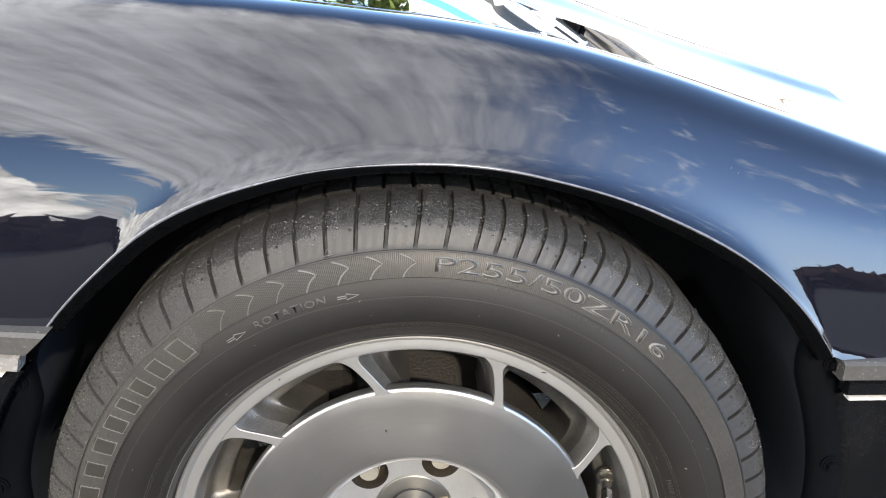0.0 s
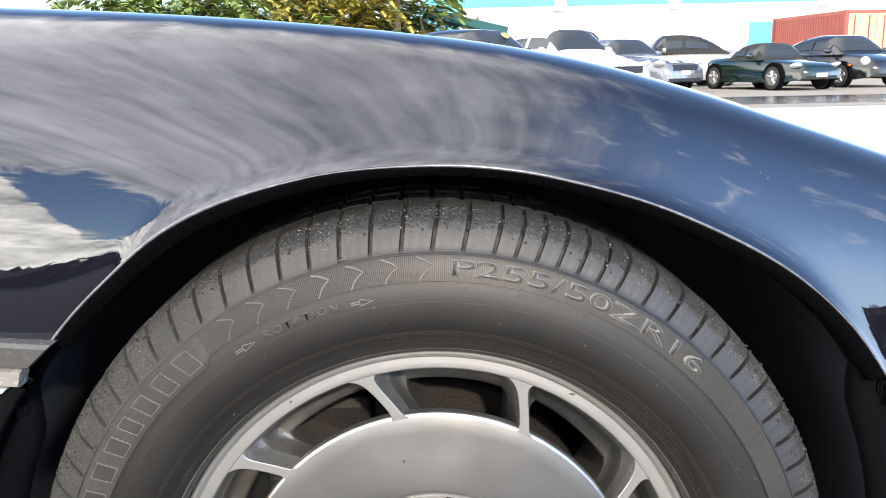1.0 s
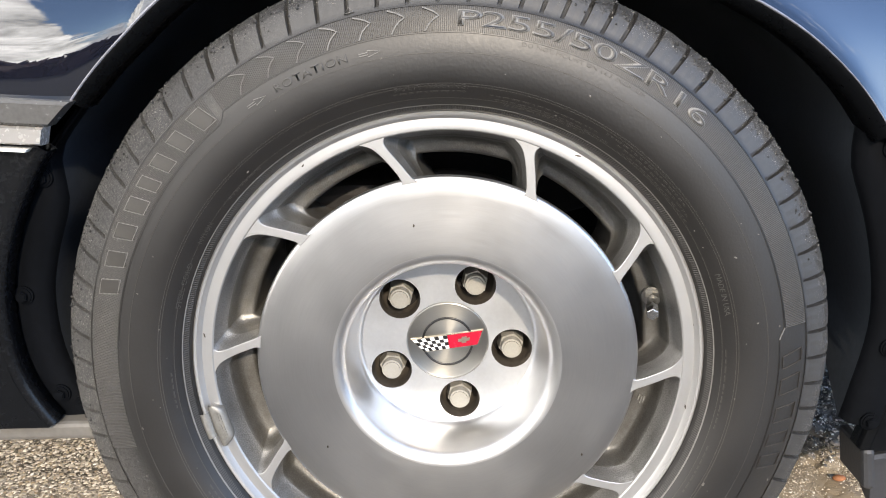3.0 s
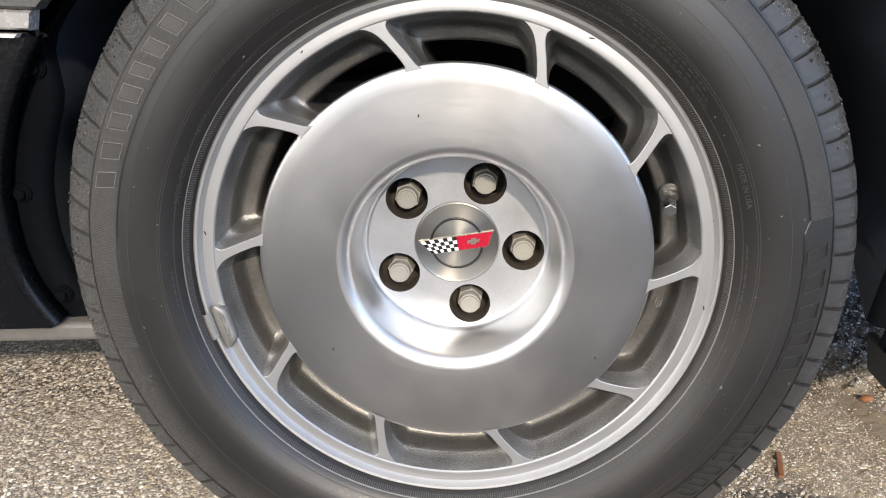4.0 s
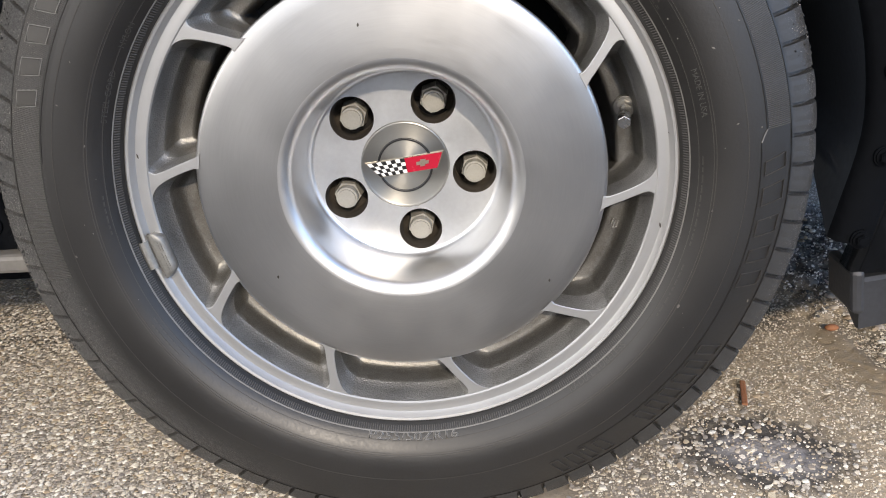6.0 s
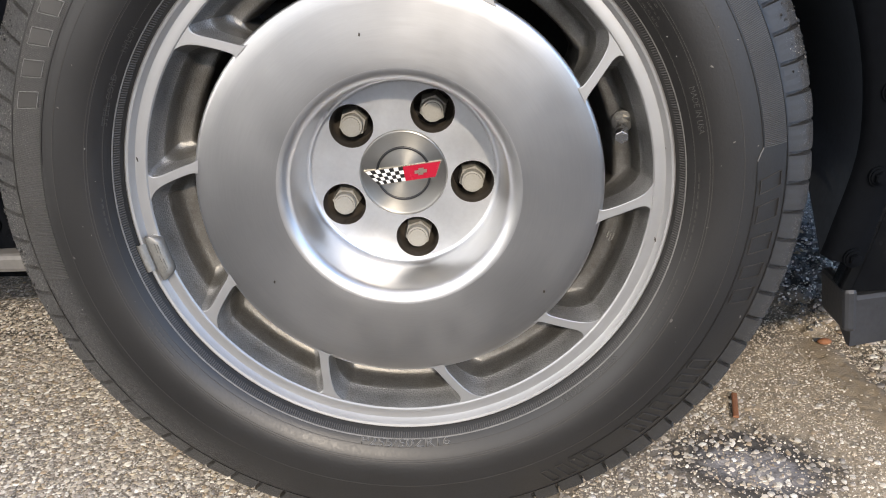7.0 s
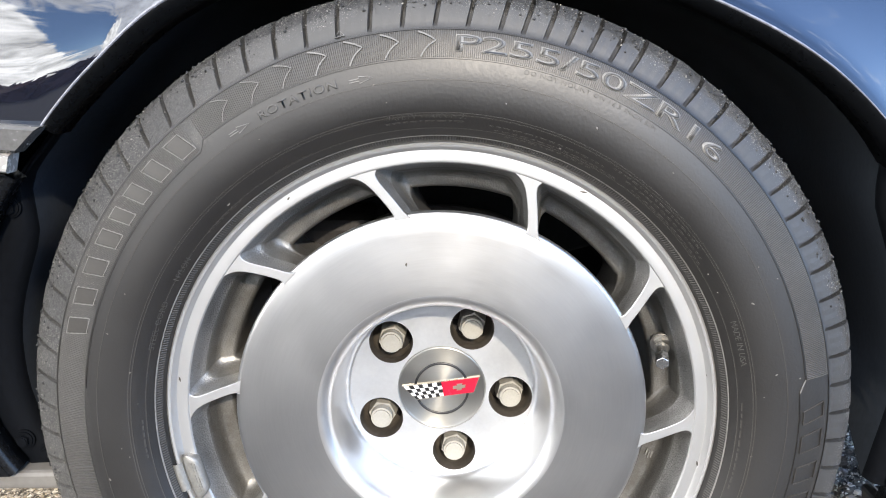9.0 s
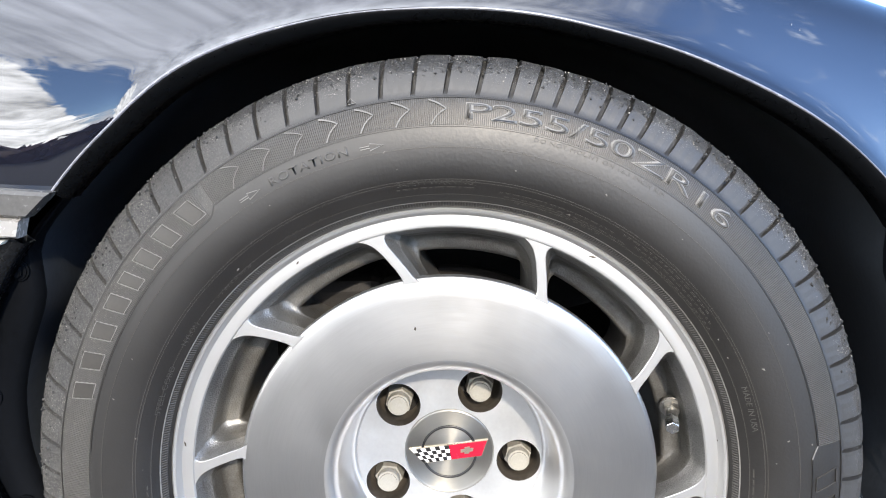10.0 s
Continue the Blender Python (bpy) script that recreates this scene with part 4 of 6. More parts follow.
def strip(name, x0, x1, top, bottom, out, mat, slant=0.0, label="", n=40):
    """A moulding along the bodyside below the trim line."""
    pts = []
    for i in range(n):
        x = x0 + (x1 - x0) * i / (n - 1)
        y = side_y(x)
        cut = [(0.0, -0.004), (0.0, out * 0.7), (0.12, out), (0.88, out), (1.0, out * 0.7), (1.0, -0.004)]
        row = []
        for q, o in cut:
            xx = x + slant * (1 - q) * (i / (n - 1) if slant > 0 else 1 - i / (n - 1))
            row.append((xx, y + 0.003 - o, trim_z(x) - top - (bottom - top) * q))
        pts.append(row)
    mesh = grid_mesh(name, pts)
    k = len(cut)
    faces = [tuple(range(k)), tuple((n - 1) * k + i for i in range(k))]
    bm = bmesh.new()
    bm.from_mesh(mesh)
    bm.verts.ensure_lookup_table()
    for f in faces:
        bm.faces.new([bm.verts[i] for i in f])
    return part(name, bm, mat, car, label)


strip("trim_moulding", -0.95, -0.304, 0.000, 0.0185, 0.014, TRIM, 0.020, "dark rubber bump moulding")
strip("trim_insert", -0.95, -0.312, 0.0195, 0.034, 0.012, BRIGHT, 0.004, "grey bright insert of the moulding")
strip("trim_line", -0.95, -0.327, 0.0375, 0.0405, 0.008, WHITE, 0.003, "thin white line")
strip("trim_moulding", 1.0, 0.372, 0.000, 0.0185, 0.014, TRIM, -0.012, "dark rubber bump moulding")
strip("trim_insert", 1.0, 0.381, 0.0195, 0.034, 0.012, SATIN, -0.004, "dark insert of the moulding")
strip("trim_line", 1.0, 0.386, 0.0375, 0.0405, 0.008, WHITE, -0.003, "thin white line")


def backing():
    """Dark inner body behind the mouldings and under the bonnet."""
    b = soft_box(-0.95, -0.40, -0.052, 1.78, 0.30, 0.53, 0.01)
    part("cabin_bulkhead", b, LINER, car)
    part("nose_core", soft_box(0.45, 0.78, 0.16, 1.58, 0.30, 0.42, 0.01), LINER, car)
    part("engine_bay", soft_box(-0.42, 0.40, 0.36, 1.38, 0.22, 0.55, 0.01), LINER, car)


backing()
part("sill", soft_box(-0.95, -0.315, -0.052, 0.05, 0.252, 0.2685, 0.004), SILL, car, "grey sill strip")
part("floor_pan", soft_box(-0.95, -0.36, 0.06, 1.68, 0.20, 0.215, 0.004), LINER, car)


def wheel_liner():
    pts = []
    for d in np.linspace(-11.7, 191, 90):
        r = spline(ARCH_A, ARCH_R, min(max(d, -20), 188)) - 0.004
        side = 0.5 * (1 + math.tanh((abs(d - 90) - 62) / 3))        # the flange shows beside the wheel only
        tuck = 0.030 * side
        y0 = -0.034
        back = 1.0 if 12 < d < 168 else 0.1
        row = []
        for dr, y in ((tuck + 0.006, y0 + 0.004), (tuck * 0.9, y0 - 0.002 * side), (0.004, y0), (0.0, y0 + 0.012), (0.012, 0.12), (0.014, 0.34), (-0.2 * back, 0.342), (-0.33 * back, 0.343)):
            q = radians(max(d, 3.0 if 0.1 < y < 0.3 else 14.0 if y > 0.3 else -20.0))
            row.append(((r - tuck + dr) * math.cos(q), y, HUB + (r - tuck + dr) * math.sin(q)))
        pts.append(row)
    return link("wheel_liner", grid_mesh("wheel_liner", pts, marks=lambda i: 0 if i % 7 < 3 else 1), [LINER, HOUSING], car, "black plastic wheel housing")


wheel_liner()


def screw():
    head = rod(0.0085, (0, 0.002, 0), (0, -0.003, 0), 20, bevel=0.0015)
    hexa = rod(0.0052, (0, -0.003, 0), (0, -0.0075, 0), 6, bevel=0.0008)
    return merged(head, hexa)


for n, (x, z) in enumerate(((-0.334, 0.489), (-0.368, 0.385), (-0.350, 0.291), (-0.331, 0.280), (0.372, 0.49), (0.388, 0.383), (0.388, 0.314), (0.378, 0.243))):
    sc = part("liner_screw", screw(), LINER, car)
    sc.location = (x, -0.036, z)


def air_dam():
    """Rubber deflector under the nose: a bent plate."""
    pts = []
    for i in range(30):
        t = i / 29
        x = 0.386 + 0.6 * t
        y = low_y(x, 0.25) + 0.006
        low = 0.155 + 0.10 * min(t * 0.6 / 0.3, 1) ** 1.0 * 0.35
        pts.append([(x, y + 0.05, 0.206), (x, y, 0.203 + 0.012 * min(t * 4, 1)), (x, y - 0.003, 0.2 + 0.012 * min(t * 4, 1)), (x + 0.004, y - 0.002, low), (x + 0.004, y + 0.004, low - 0.001), (x, y + 0.05, low + 0.03)])
    bm = bmesh.new()
    bm.from_mesh(grid_mesh("dam", pts, close_v=True))
    bm.verts.ensure_lookup_table()
    bm.faces.new([bm.verts[i] for i in range(6)])
    side = soft_box(0.377, 0.389, -0.033, 0.02, 0.17, 0.212, 0.004)
    for v in side.verts:
        v.co.x += 0.25 * (0.19 - v.co.z) if v.co.z < 0.19 else 0
    return part("air_dam", merged(bm, side), DAM, car, "black rubber air deflector")


air_dam()


# ---- the wheel ----
SIDE_R = (0.2195, 0.2225, 0.2260, 0.2310, 0.240, 0.250, 0.260, 0.270, 0.279, 0.2905, 0.3000, 0.3040)
SIDE_Y = (-0.053, -0.0595, -0.0645, -0.0690, -0.0752, -0.0786, -0.0794, -0.0787, -0.0771, -0.0740, -0.0702, -0.0672)


def side_wall(r):
    return spline(SIDE_R, SIDE_Y, r)


def tyre():
    rows = [(0.206, -0.030), (0.213, -0.042)] + [(r, side_wall(r)) for r in (0.2195, 0.2212, 0.2225, 0.2240, 0.2260, 0.2290, 0.2305, 0.2320, 0.236, 0.242, 0.249, 0.257, 0.266, 0.273, 0.279, 0.2812, 0.2820, 0.2828, 0.287, 0.292, 0.297, 0.3008, 0.3020)]
    n_side = len(rows)
    rows += [(0.3035, -0.0668), (0.3070, -0.0654), (0.3120, -0.0630), (0.3180, -0.0594), (0.3240, -0.0545), (0.3286, -0.0472), (0.3312, -0.0350), (0.3325, -0.018), (0.3328, -0.006)]
    n_block = len(rows)
    rows += [(0.3242, -0.004), (0.3242, 0.004), (0.3322, 0.006), (0.3326, 0.03), (0.3242, 0.032), (0.3242, 0.042), (0.3328, 0.044), (0.3328, 0.066), (0.3242, 0.068), (0.3242, 0.078), (0.3326, 0.080), (0.3322, 0.105), (0.329, 0.135), (0.320, 0.156), (0.300, 0.176), (0.27, 0.183), (0.24, 0.172), (0.215, 0.150)]
    cuts = [80.6 - 3.06 * k for k in range(7)]
    a = cuts[-1]
    while a - 4.38 > 80.6 - 360 + 2:
        a -= 4.38
        cuts.append(a)
    columns = []
    for i, c in enumerate(cuts):
        nxt = cuts[i + 1] if i + 1 < len(cuts) else 80.6 - 360
        w = 0.33
        columns += [(c + w, 0), (c + 0.75 * w, 1), (c - 0.75 * w, 1), (c - w, 0)]
        m0, m1 = c - w, nxt + w
        columns += [(m0 + (m1 - m0) * 0.33, 0), (m0 + (m1 - m0) * 0.67, 0)]
    pts, maps = [], []
    for deg, groove in columns:
        row = []
        for j, (r, y) in enumerate(rows):
            skew = 0.0
            rr, yy = r, y
            if groove and n_side < j < n_block:
                k = min((j - n_side) / 2.0, 1)
                rr, yy = r - 0.0052 * k * 0.8, y + 0.0040 * k
            if groove and j >= n_block and 0.0 < y < 0.14 and r > 0.33:
                rr = r - 0.006
            if n_side + 2 < j < n_block:
                rr += 0.0005 * math.sin(deg * 0.91) * math.sin(deg * 0.37)
            if n_side <= j < n_block:
                skew = -0.9 * ((r - 0.3035) / 0.03)
            q = radians(deg + skew)
            x, z = rr * math.cos(q), HUB + rr * math.sin(q)
            if z < 0.004:
                yy = yy - 0.25 * (0.004 - z) if yy < 0.05 else yy + 0.25 * (0.004 - z)
                z = 0.002 + 0.02 * max(z, -0.02)
            row.append((x, yy, z))
        pts.append(row)
    mesh = grid_mesh("tyre", pts, close_u=True)
    layer = mesh.uv_layers.new(name="UVMap")
    nv = len(rows)
    uv = np.zeros((len(mesh.loops), 2), np.float32)
    i = 0
    total = len(columns)
    for u in range(total):
        for v in range(nv - 1):
            a0, a1 = columns[u][0], columns[(u + 1) % total][0]
            if a1 > a0:
                a1 -= 360
            r0, r1 = rows[v][0] if v < n_block else 0.33, rows[v + 1][0] if v < n_block - 1 else 0.33
            uv[i] = (a0 / 360, r0)
            uv[i + 1] = (a1 / 360, r0)
            uv[i + 2] = (a1 / 360, r1)
            uv[i + 3] = (a0 / 360, r1)
            i += 4
    layer.data.foreach_set("uv", uv.ravel())
    ob = link("tyre", mesh, RUBBER, car, "black radial tyre with worn dusty sidewall", smooth=True)
    mesh.set_sharp_from_angle(angle=radians(33))
    return ob


tyre_ob = tyre()


def on_wall(r, deg, lift=0.0006):
    return (r * math.cos(radians(deg)), side_wall(r) - lift, HUB + r * math.sin(radians(deg)))


def ribbon(name, path, width, mat, lift=0.0007, parent=None):
    """A raised line on the sidewall along (radius, degrees)."""
    pts = []
    for i, (r, d) in enumerate(path):
        a, b = path[max(i - 1, 0)], path[min(i + 1, len(path) - 1)]
        tx, ty = r * radians(b[1] - a[1]), b[0] - a[0]
        ln = math.hypot(tx, ty) or 1
        nx, ny = -ty / ln * width / 2, tx / ln * width / 2
        row = []
        for s, up_ in ((1, -0.0004), (0.8, lift), (-0.8, lift), (-1, -0.0004)):
            rr = r + ny * s
            row.append(on_wall(rr, d + math.degrees(nx * s / r), up_))
        pts.append(row)
    return link(name, grid_mesh(name, pts), mat, parent or tyre_ob, smooth=False)


def lettering(text, r, first_deg, last_deg, height, mat, lift=0.0006, inward=False, bold=0.0, slant=0.0, gap=1.0):
    """Raised writing bent round the sidewall; inward: its feet point to the rim's outside, read from below."""
    cu = bpy.data.curves.new("writing", "FONT")
    cu.body, cu.size, cu.align_x, cu.align_y = text, height / 0.7, "CENTER", "CENTER"
    cu.resolution_u, cu.offset, cu.shear, cu.space_character = 3, bold, slant, gap
    ob = new("writing", cu)
    mesh = bpy.data.meshes.new_from_object(ob.evaluated_get(bpy.context.evaluated_depsgraph_get()))
    bpy.data.objects.remove(ob)
    bm = bmesh.new()
    bm.from_mesh(mesh)
    bpy.data.meshes.remove(mesh)
    ret = bmesh.ops.extrude_face_region(bm, geom=bm.faces[:])
    for v in ret["geom"]:
        if isinstance(v, bmesh.types.BMVert):
            v.co.z = 1.0
    xs = [v.co.x for v in bm.verts]
    middle, spread = (first_deg + last_deg) / 2, r * radians(abs(last_deg - first_deg)) / (max(xs) - min(xs))
    off = (max(xs) + min(xs)) / 2
    for v in bm.verts:
        x, y = (v.co.x - off) * spread, v.co.y
        if inward:
            rr, dd = r - y, middle + math.degrees(x / r)
        else:
            rr, dd = r + y, middle - math.degrees(x / r)
        v.co = on_wall(rr, dd, lift if v.co.z > 0.5 else -0.0004)
    return part("lettering", bm, mat, tyre_ob)


for k in range(7):
    tip = 89.2 + 5.1 * k
    wide = 0.0013 if k < 4 else 0.0008
    ribbon("chevron", [(0.3000, tip + 2.4), (0.2982, tip + 1.5), (0.2966, tip + 0.85), (0.2950, tip + 0.35), (0.2936, tip), (0.2926, tip + 0.3), (0.2910, tip + 0.8), (0.2885, tip + 1.35), (0.2855, tip + 1.8), (0.2826, tip + 2.15)], wide, RIB, 0.0015)
for k in range(6):
    tip = 37.5 - 5.2 * k
    ribbon("chevron", [(0.2985, tip + 1.2), (0.2915, tip - 1.2), (0.287, tip + 0.4), (0.2826, tip + 0.6)], 0.0007, INKED)
ribbon("band_line", [(0.3018, d) for d in np.linspace(-230, 130, 240)], 0.0014, RUBBER)
ribbon("band_line", [(0.2816, d) for d in np.linspace(7.5, 126, 90)] , 0.0010, RUBBER)
ribbon("band_line", [(0.2755, d) for d in np.linspace(127.5, 172, 40)], 0.0009, RUBBER)
ribbon("band_line", [(0.2765, d) for d in np.linspace(5.5, -60, 60)], 0.0009, RUBBER)
ribbon("band_step", [(0.2816, 126.0), (0.2785, 126.6), (0.2755, 127.5)], 0.0010, RUBBER)
ribbon("band_step", [(0.2816, 7.5), (0.2790, 6.6), (0.2765, 5.5)], 0.0010, RIB)
lettering("P255/50ZR16", 0.2916, 86.5, 44.8, 0.0112, OUTLINE, lift=0.0009, gap=0.96, bold=0.0003)
lettering("P255/50ZR16", 0.2916, 86.35, 44.95, 0.0112, LETTER, lift=0.0010, gap=0.96, bold=-0.00025)
lettering("ROTATION", 0.2728, 116.8, 104.1, 0.0060, BANDR, lift=0.0007, gap=1.15, bold=0.0001)
lettering("DO NOT MOUNT ON 16.5 INCH RIM", 0.2784, 76.3, 55.2, 0.0029, INKED, gap=1.1)
lettering("SAFETY WARNING!", 0.2412, 97.7, 84.2, 0.0034, INKED)
lettering("MADE IN USA", 0.2375, 20.5, 11.5, 0.0038, INKED)
lettering("P255/50ZR16", 0.2292, -101.2, -81.3, 0.0056, OUTLINE, lift=0.0005, inward=True, bold=0.0001)
lettering("P255/50ZR16", 0.2292, -101.1, -81.4, 0.0056, LETTER, lift=0.0007, inward=True, bold=-0.0002)
lettering("RADIAL TUBELESS", 0.2292, -54.6, -39.0, 0.0042, INKED, inward=True)
lettering("STEEL CORD", 0.2315, 163.6, 153.2, 0.0034, INKED)
lettering("NYLON", 0.2315, 148.5, 143.4, 0.0034, INKED)
for tail in (102.2, 122.2):
    ribbon("arrow", [(0.2715, tail), (0.2715, tail - 1.5), (0.2698, tail - 1.5), (0.2722, tail - 3.6), (0.2746, tail - 1.5), (0.2731, tail - 1.5), (0.2731, tail)], 0.0007, OUTLINE)
# maker's wordmarks as plain smooth bars
for first_deg, widths in ((127.6, (5.2, 4.6, 4.4, 3.8, 4.8, 5.0, 5.0, 4.8)), (3.2, (-4.2, -5.4, -5.2, -4.2, -4.6)), (-30.0, (-3.4, -3.0, -3.6, -3.2, -3.0, -2.6)), (-55.0, (-3.2, -2.4, -3.0, -2.8))):
    d = first_deg
    for w in widths:
        half = abs(w) * 0.27

        def slanted(r, side):
            return (r, d + w * 0.36 + side * half + 1.2 * (r - 0.288) / 0.017)
        if w > 0:
            ribbon("wordmark_bar", [slanted(r, 0) for r in np.linspace(0.2800, 0.2962, 6)], 2 * radians(half) * 0.288, SMOOTHR, 0.0012)
        loop = [slanted(r, -1) for r in np.linspace(0.2798, 0.2964, 5)] + [slanted(r, 1) for r in np.linspace(0.2964, 0.2798, 5)]
        ribbon("wordmark_edge", loop + loop[:1], 0.00055, OUTLINE if w > 0 else SMALLPRINT, 0.0013)
        d += w


def ribs(name, step_deg, share, lift, spans, mat, label):
    """Fine radial ridges moulded into the sidewall; spans of (from, to, inner radius, outer radius)."""
    verts, faces = [], []
    for a0, a1, r0, r1 in spans:
        for d in np.arange(a0, a1, step_deg):
            base = len(verts)
            for r in np.linspace(r0, r1, 5):
                for dd, up_ in ((-0.5, -0.0002), (-0.28, lift), (0.28, lift), (0.5, -0.0002)):
                    verts.append(on_wall(r, d + dd * step_deg * share, up_))
            for j in range(4):
                for k in range(3):
                    q = base + 4 * j + k
                    faces.append((q, q + 1, q + 5, q + 4))
    mesh = bpy.data.meshes.new(name)
    mesh.from_pydata(verts, [], faces)
    ob = link(name, mesh, mat, tyre_ob, label, smooth=False)
    ob["kind"] = "stuff"
    return ob


ribs("band_ribs", 0.29, 0.50, 0.00085, ((7.5, 126.0, 0.2824, 0.3008), (127.5, 192.0, 0.2765, 0.3008)), BANDR, "fine hatching of the sidewall band")
ribs("rim_ribs", 0.52, 0.50, 0.0010, ((0.0, 360.0, 0.2222, 0.2254),), BANDR, "fine knurled ring beside the rim")
ribbon("knurl_line", [(0.2262, d) for d in np.linspace(0, 360, 181)], 0.0009, OUTLINE, 0.0005)
for r in (0.2320, 0.2418, 0.2436, 0.2668):
    ribbon("mould_line", [(r, d) for d in np.linspace(0, 360, 181)], 0.0007, SMALLPRINT, 0.0003)
# small unreadable print as rows of short bars
words = np.random.RandomState(12)
for r, a0, a1 in ((0.2375, 98, 84), (0.2365, 80, 58), (0.2335, 79, 55), (0.2305, 77, 60), (0.2395, 57, 36), (0.2365, 54, 34), (0.2335, 52, 33), (0.2345, 4, -14), (0.2350, -18, -30), (0.2345, 178, 186), (0.2350, 205, 216), (0.2385, 206, 214), (0.2325, 120, 112), (0.2310, 137, 128)):
    d, way_ = a0, 1 if a1 > a0 else -1
    while (a1 - d) * way_ > 0.6:
        ln = min(words.uniform(0.5, 1.7), (a1 - d) * way_)
        ribbon("print_bar", [(r, d + way_ * ln * q) for q in (0, 0.5, 1)], 0.0011, SMALLPRINT, 0.0003)
        d += way_ * (ln + 0.45)


def crumbs(name, count, seed, r0, r1, mat, label):
    """Torn shreds of rubber and grit stuck along the tread edge."""
    rng = np.random.RandomState(seed)
    verts, faces = [], []
    edge_r, edge_y = (0.3120, 0.3180, 0.3240, 0.3286, 0.3312), (-0.0630, -0.0594, -0.0545, -0.0472, -0.0350)
    for _ in range(count):
        t = 4 * rng.rand() ** 0.55
        r, y = spline(range(5), edge_r, t), spline(range(5), edge_y, t)
        deg = rng.choice((rng.uniform(15, 110), rng.uniform(100, 215)))
        size = r0 + (r1 - r0) * rng.rand() ** 3
        x, z = r * math.cos(radians(deg)), HUB + r * math.sin(radians(deg))
        base = len(verts)
        for v in ((1, 0, 0), (-1, 0, 0), (0, 1, 0), (0, -1, 0), (0, 0, 1), (0, 0, -1)):
            q = size * rng.uniform(0.5, 1.3, 3)
            verts.append((x + v[0] * q[0], y + v[1] * q[1] - 0.0002, z + v[2] * q[2]))
        for a in (0, 1):
            for b in (2, 3):
                for c in (4, 5):
                    faces.append((base + a, base + b, base + c))
    mesh = bpy.data.meshes.new(name)
    mesh.from_pydata(verts, [], faces)
    ob = link(name, mesh, mat, tyre_ob, label, smooth=False)
    ob["kind"] = "stuff"


crumbs("tread_grit", 1700, 4, 0.0002, 0.0008, CRUMB, "pale grit stuck to the tread edge")
crumbs("torn_rubber", 1400, 6, 0.0004, 0.0018, RUBBER_FAR, "torn dark rubber shreds on the tread edge")
# balance mark on the shoulder
ribbon("balance_mark", [(0.3045, 101.5), (0.3085, 102.1), (0.3045, 102.9), (0.3045, 101.5)], 0.0005, RIB)


def rim():
    profile = [(0.2170, -0.030), (0.2200, -0.046), (0.2212, -0.052), (0.2208, -0.0548), (0.2192, -0.0562), (0.2172, -0.0556), (0.2160, -0.0532), (0.2150, -0.0508), (0.2140, -0.0494), (0.2100, -0.0498), (0.2066, -0.0502), (0.2052, -0.0500), (0.2041, -0.0486), (0.2075, -0.0400), (0.2080, 0.0), (0.1850, 0.0300), (0.1795, 0.0600), (0.1795, 0.1600)]
    per = len(profile) - 1
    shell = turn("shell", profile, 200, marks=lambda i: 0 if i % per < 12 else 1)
    bm = bmesh.new()
    bm.from_mesh(shell)
    bpy.data.meshes.remove(shell)
    for v in bm.verts:
        v.co.z += HUB
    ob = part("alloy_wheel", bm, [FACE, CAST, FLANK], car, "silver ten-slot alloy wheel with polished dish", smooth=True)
    ob.data.set_sharp_from_angle(angle=radians(38))
    return ob


wheel = rim()


def spoke():
    """One of the ten slanted webs between disc and ring, round the axle's middle."""
    bm = bmesh.new()
    sides = []
    for j in range(17):
        s = 0.5 - 0.5 * math.cos(math.pi * j / 16)
        r = 0.1632 + (0.2048 - 0.1632) * s
        half = 0.0042 + 0.0032 * math.exp(-s / 0.05) + 0.0085 * math.exp(-(1 - s) / 0.09)
        sides.append((r, radians(27.3 + 6.3 * (r - 0.1655) / 0.0393), half))
    rings = []
    for depth, grow in ((-0.0489, -0.0006), (-0.0484, 0.0), (-0.0455, 0.0), (-0.0420, 0.0)):
        rings.append([[bm.verts.new(((r * math.cos(m + sg * (h + grow) / r)), depth, r * math.sin(m + sg * (h + grow) / r))) for sg in (-1, 1)] for r, m, h in sides])
    for d in range(3):
        for j in range(16):
            for sg in (0, 1):
                f = bm.faces.new((rings[d][j][sg], rings[d][j + 1][sg], rings[d + 1][j + 1][sg], rings[d + 1][j][sg]))
                f.material_index = 0 if d == 0 else 1
    for j in range(16):
        bm.faces.new((rings[0][j][0], rings[0][j + 1][0], rings[0][j + 1][1], rings[0][j][1])).material_index = 0
    ob = part("spoke", bm, [FACE, FLANK], wheel, smooth=True)
    ob.data.set_sharp_from_angle(angle=radians(38))
    ob.location = (0, 0, HUB)
    return ob


first = spoke()
for k in range(1, 10):
    other = new("spoke", first.data)
    other.parent = wheel
    other.matrix_basis = pose(0, 0, HUB, 0, -36 * k, 0)


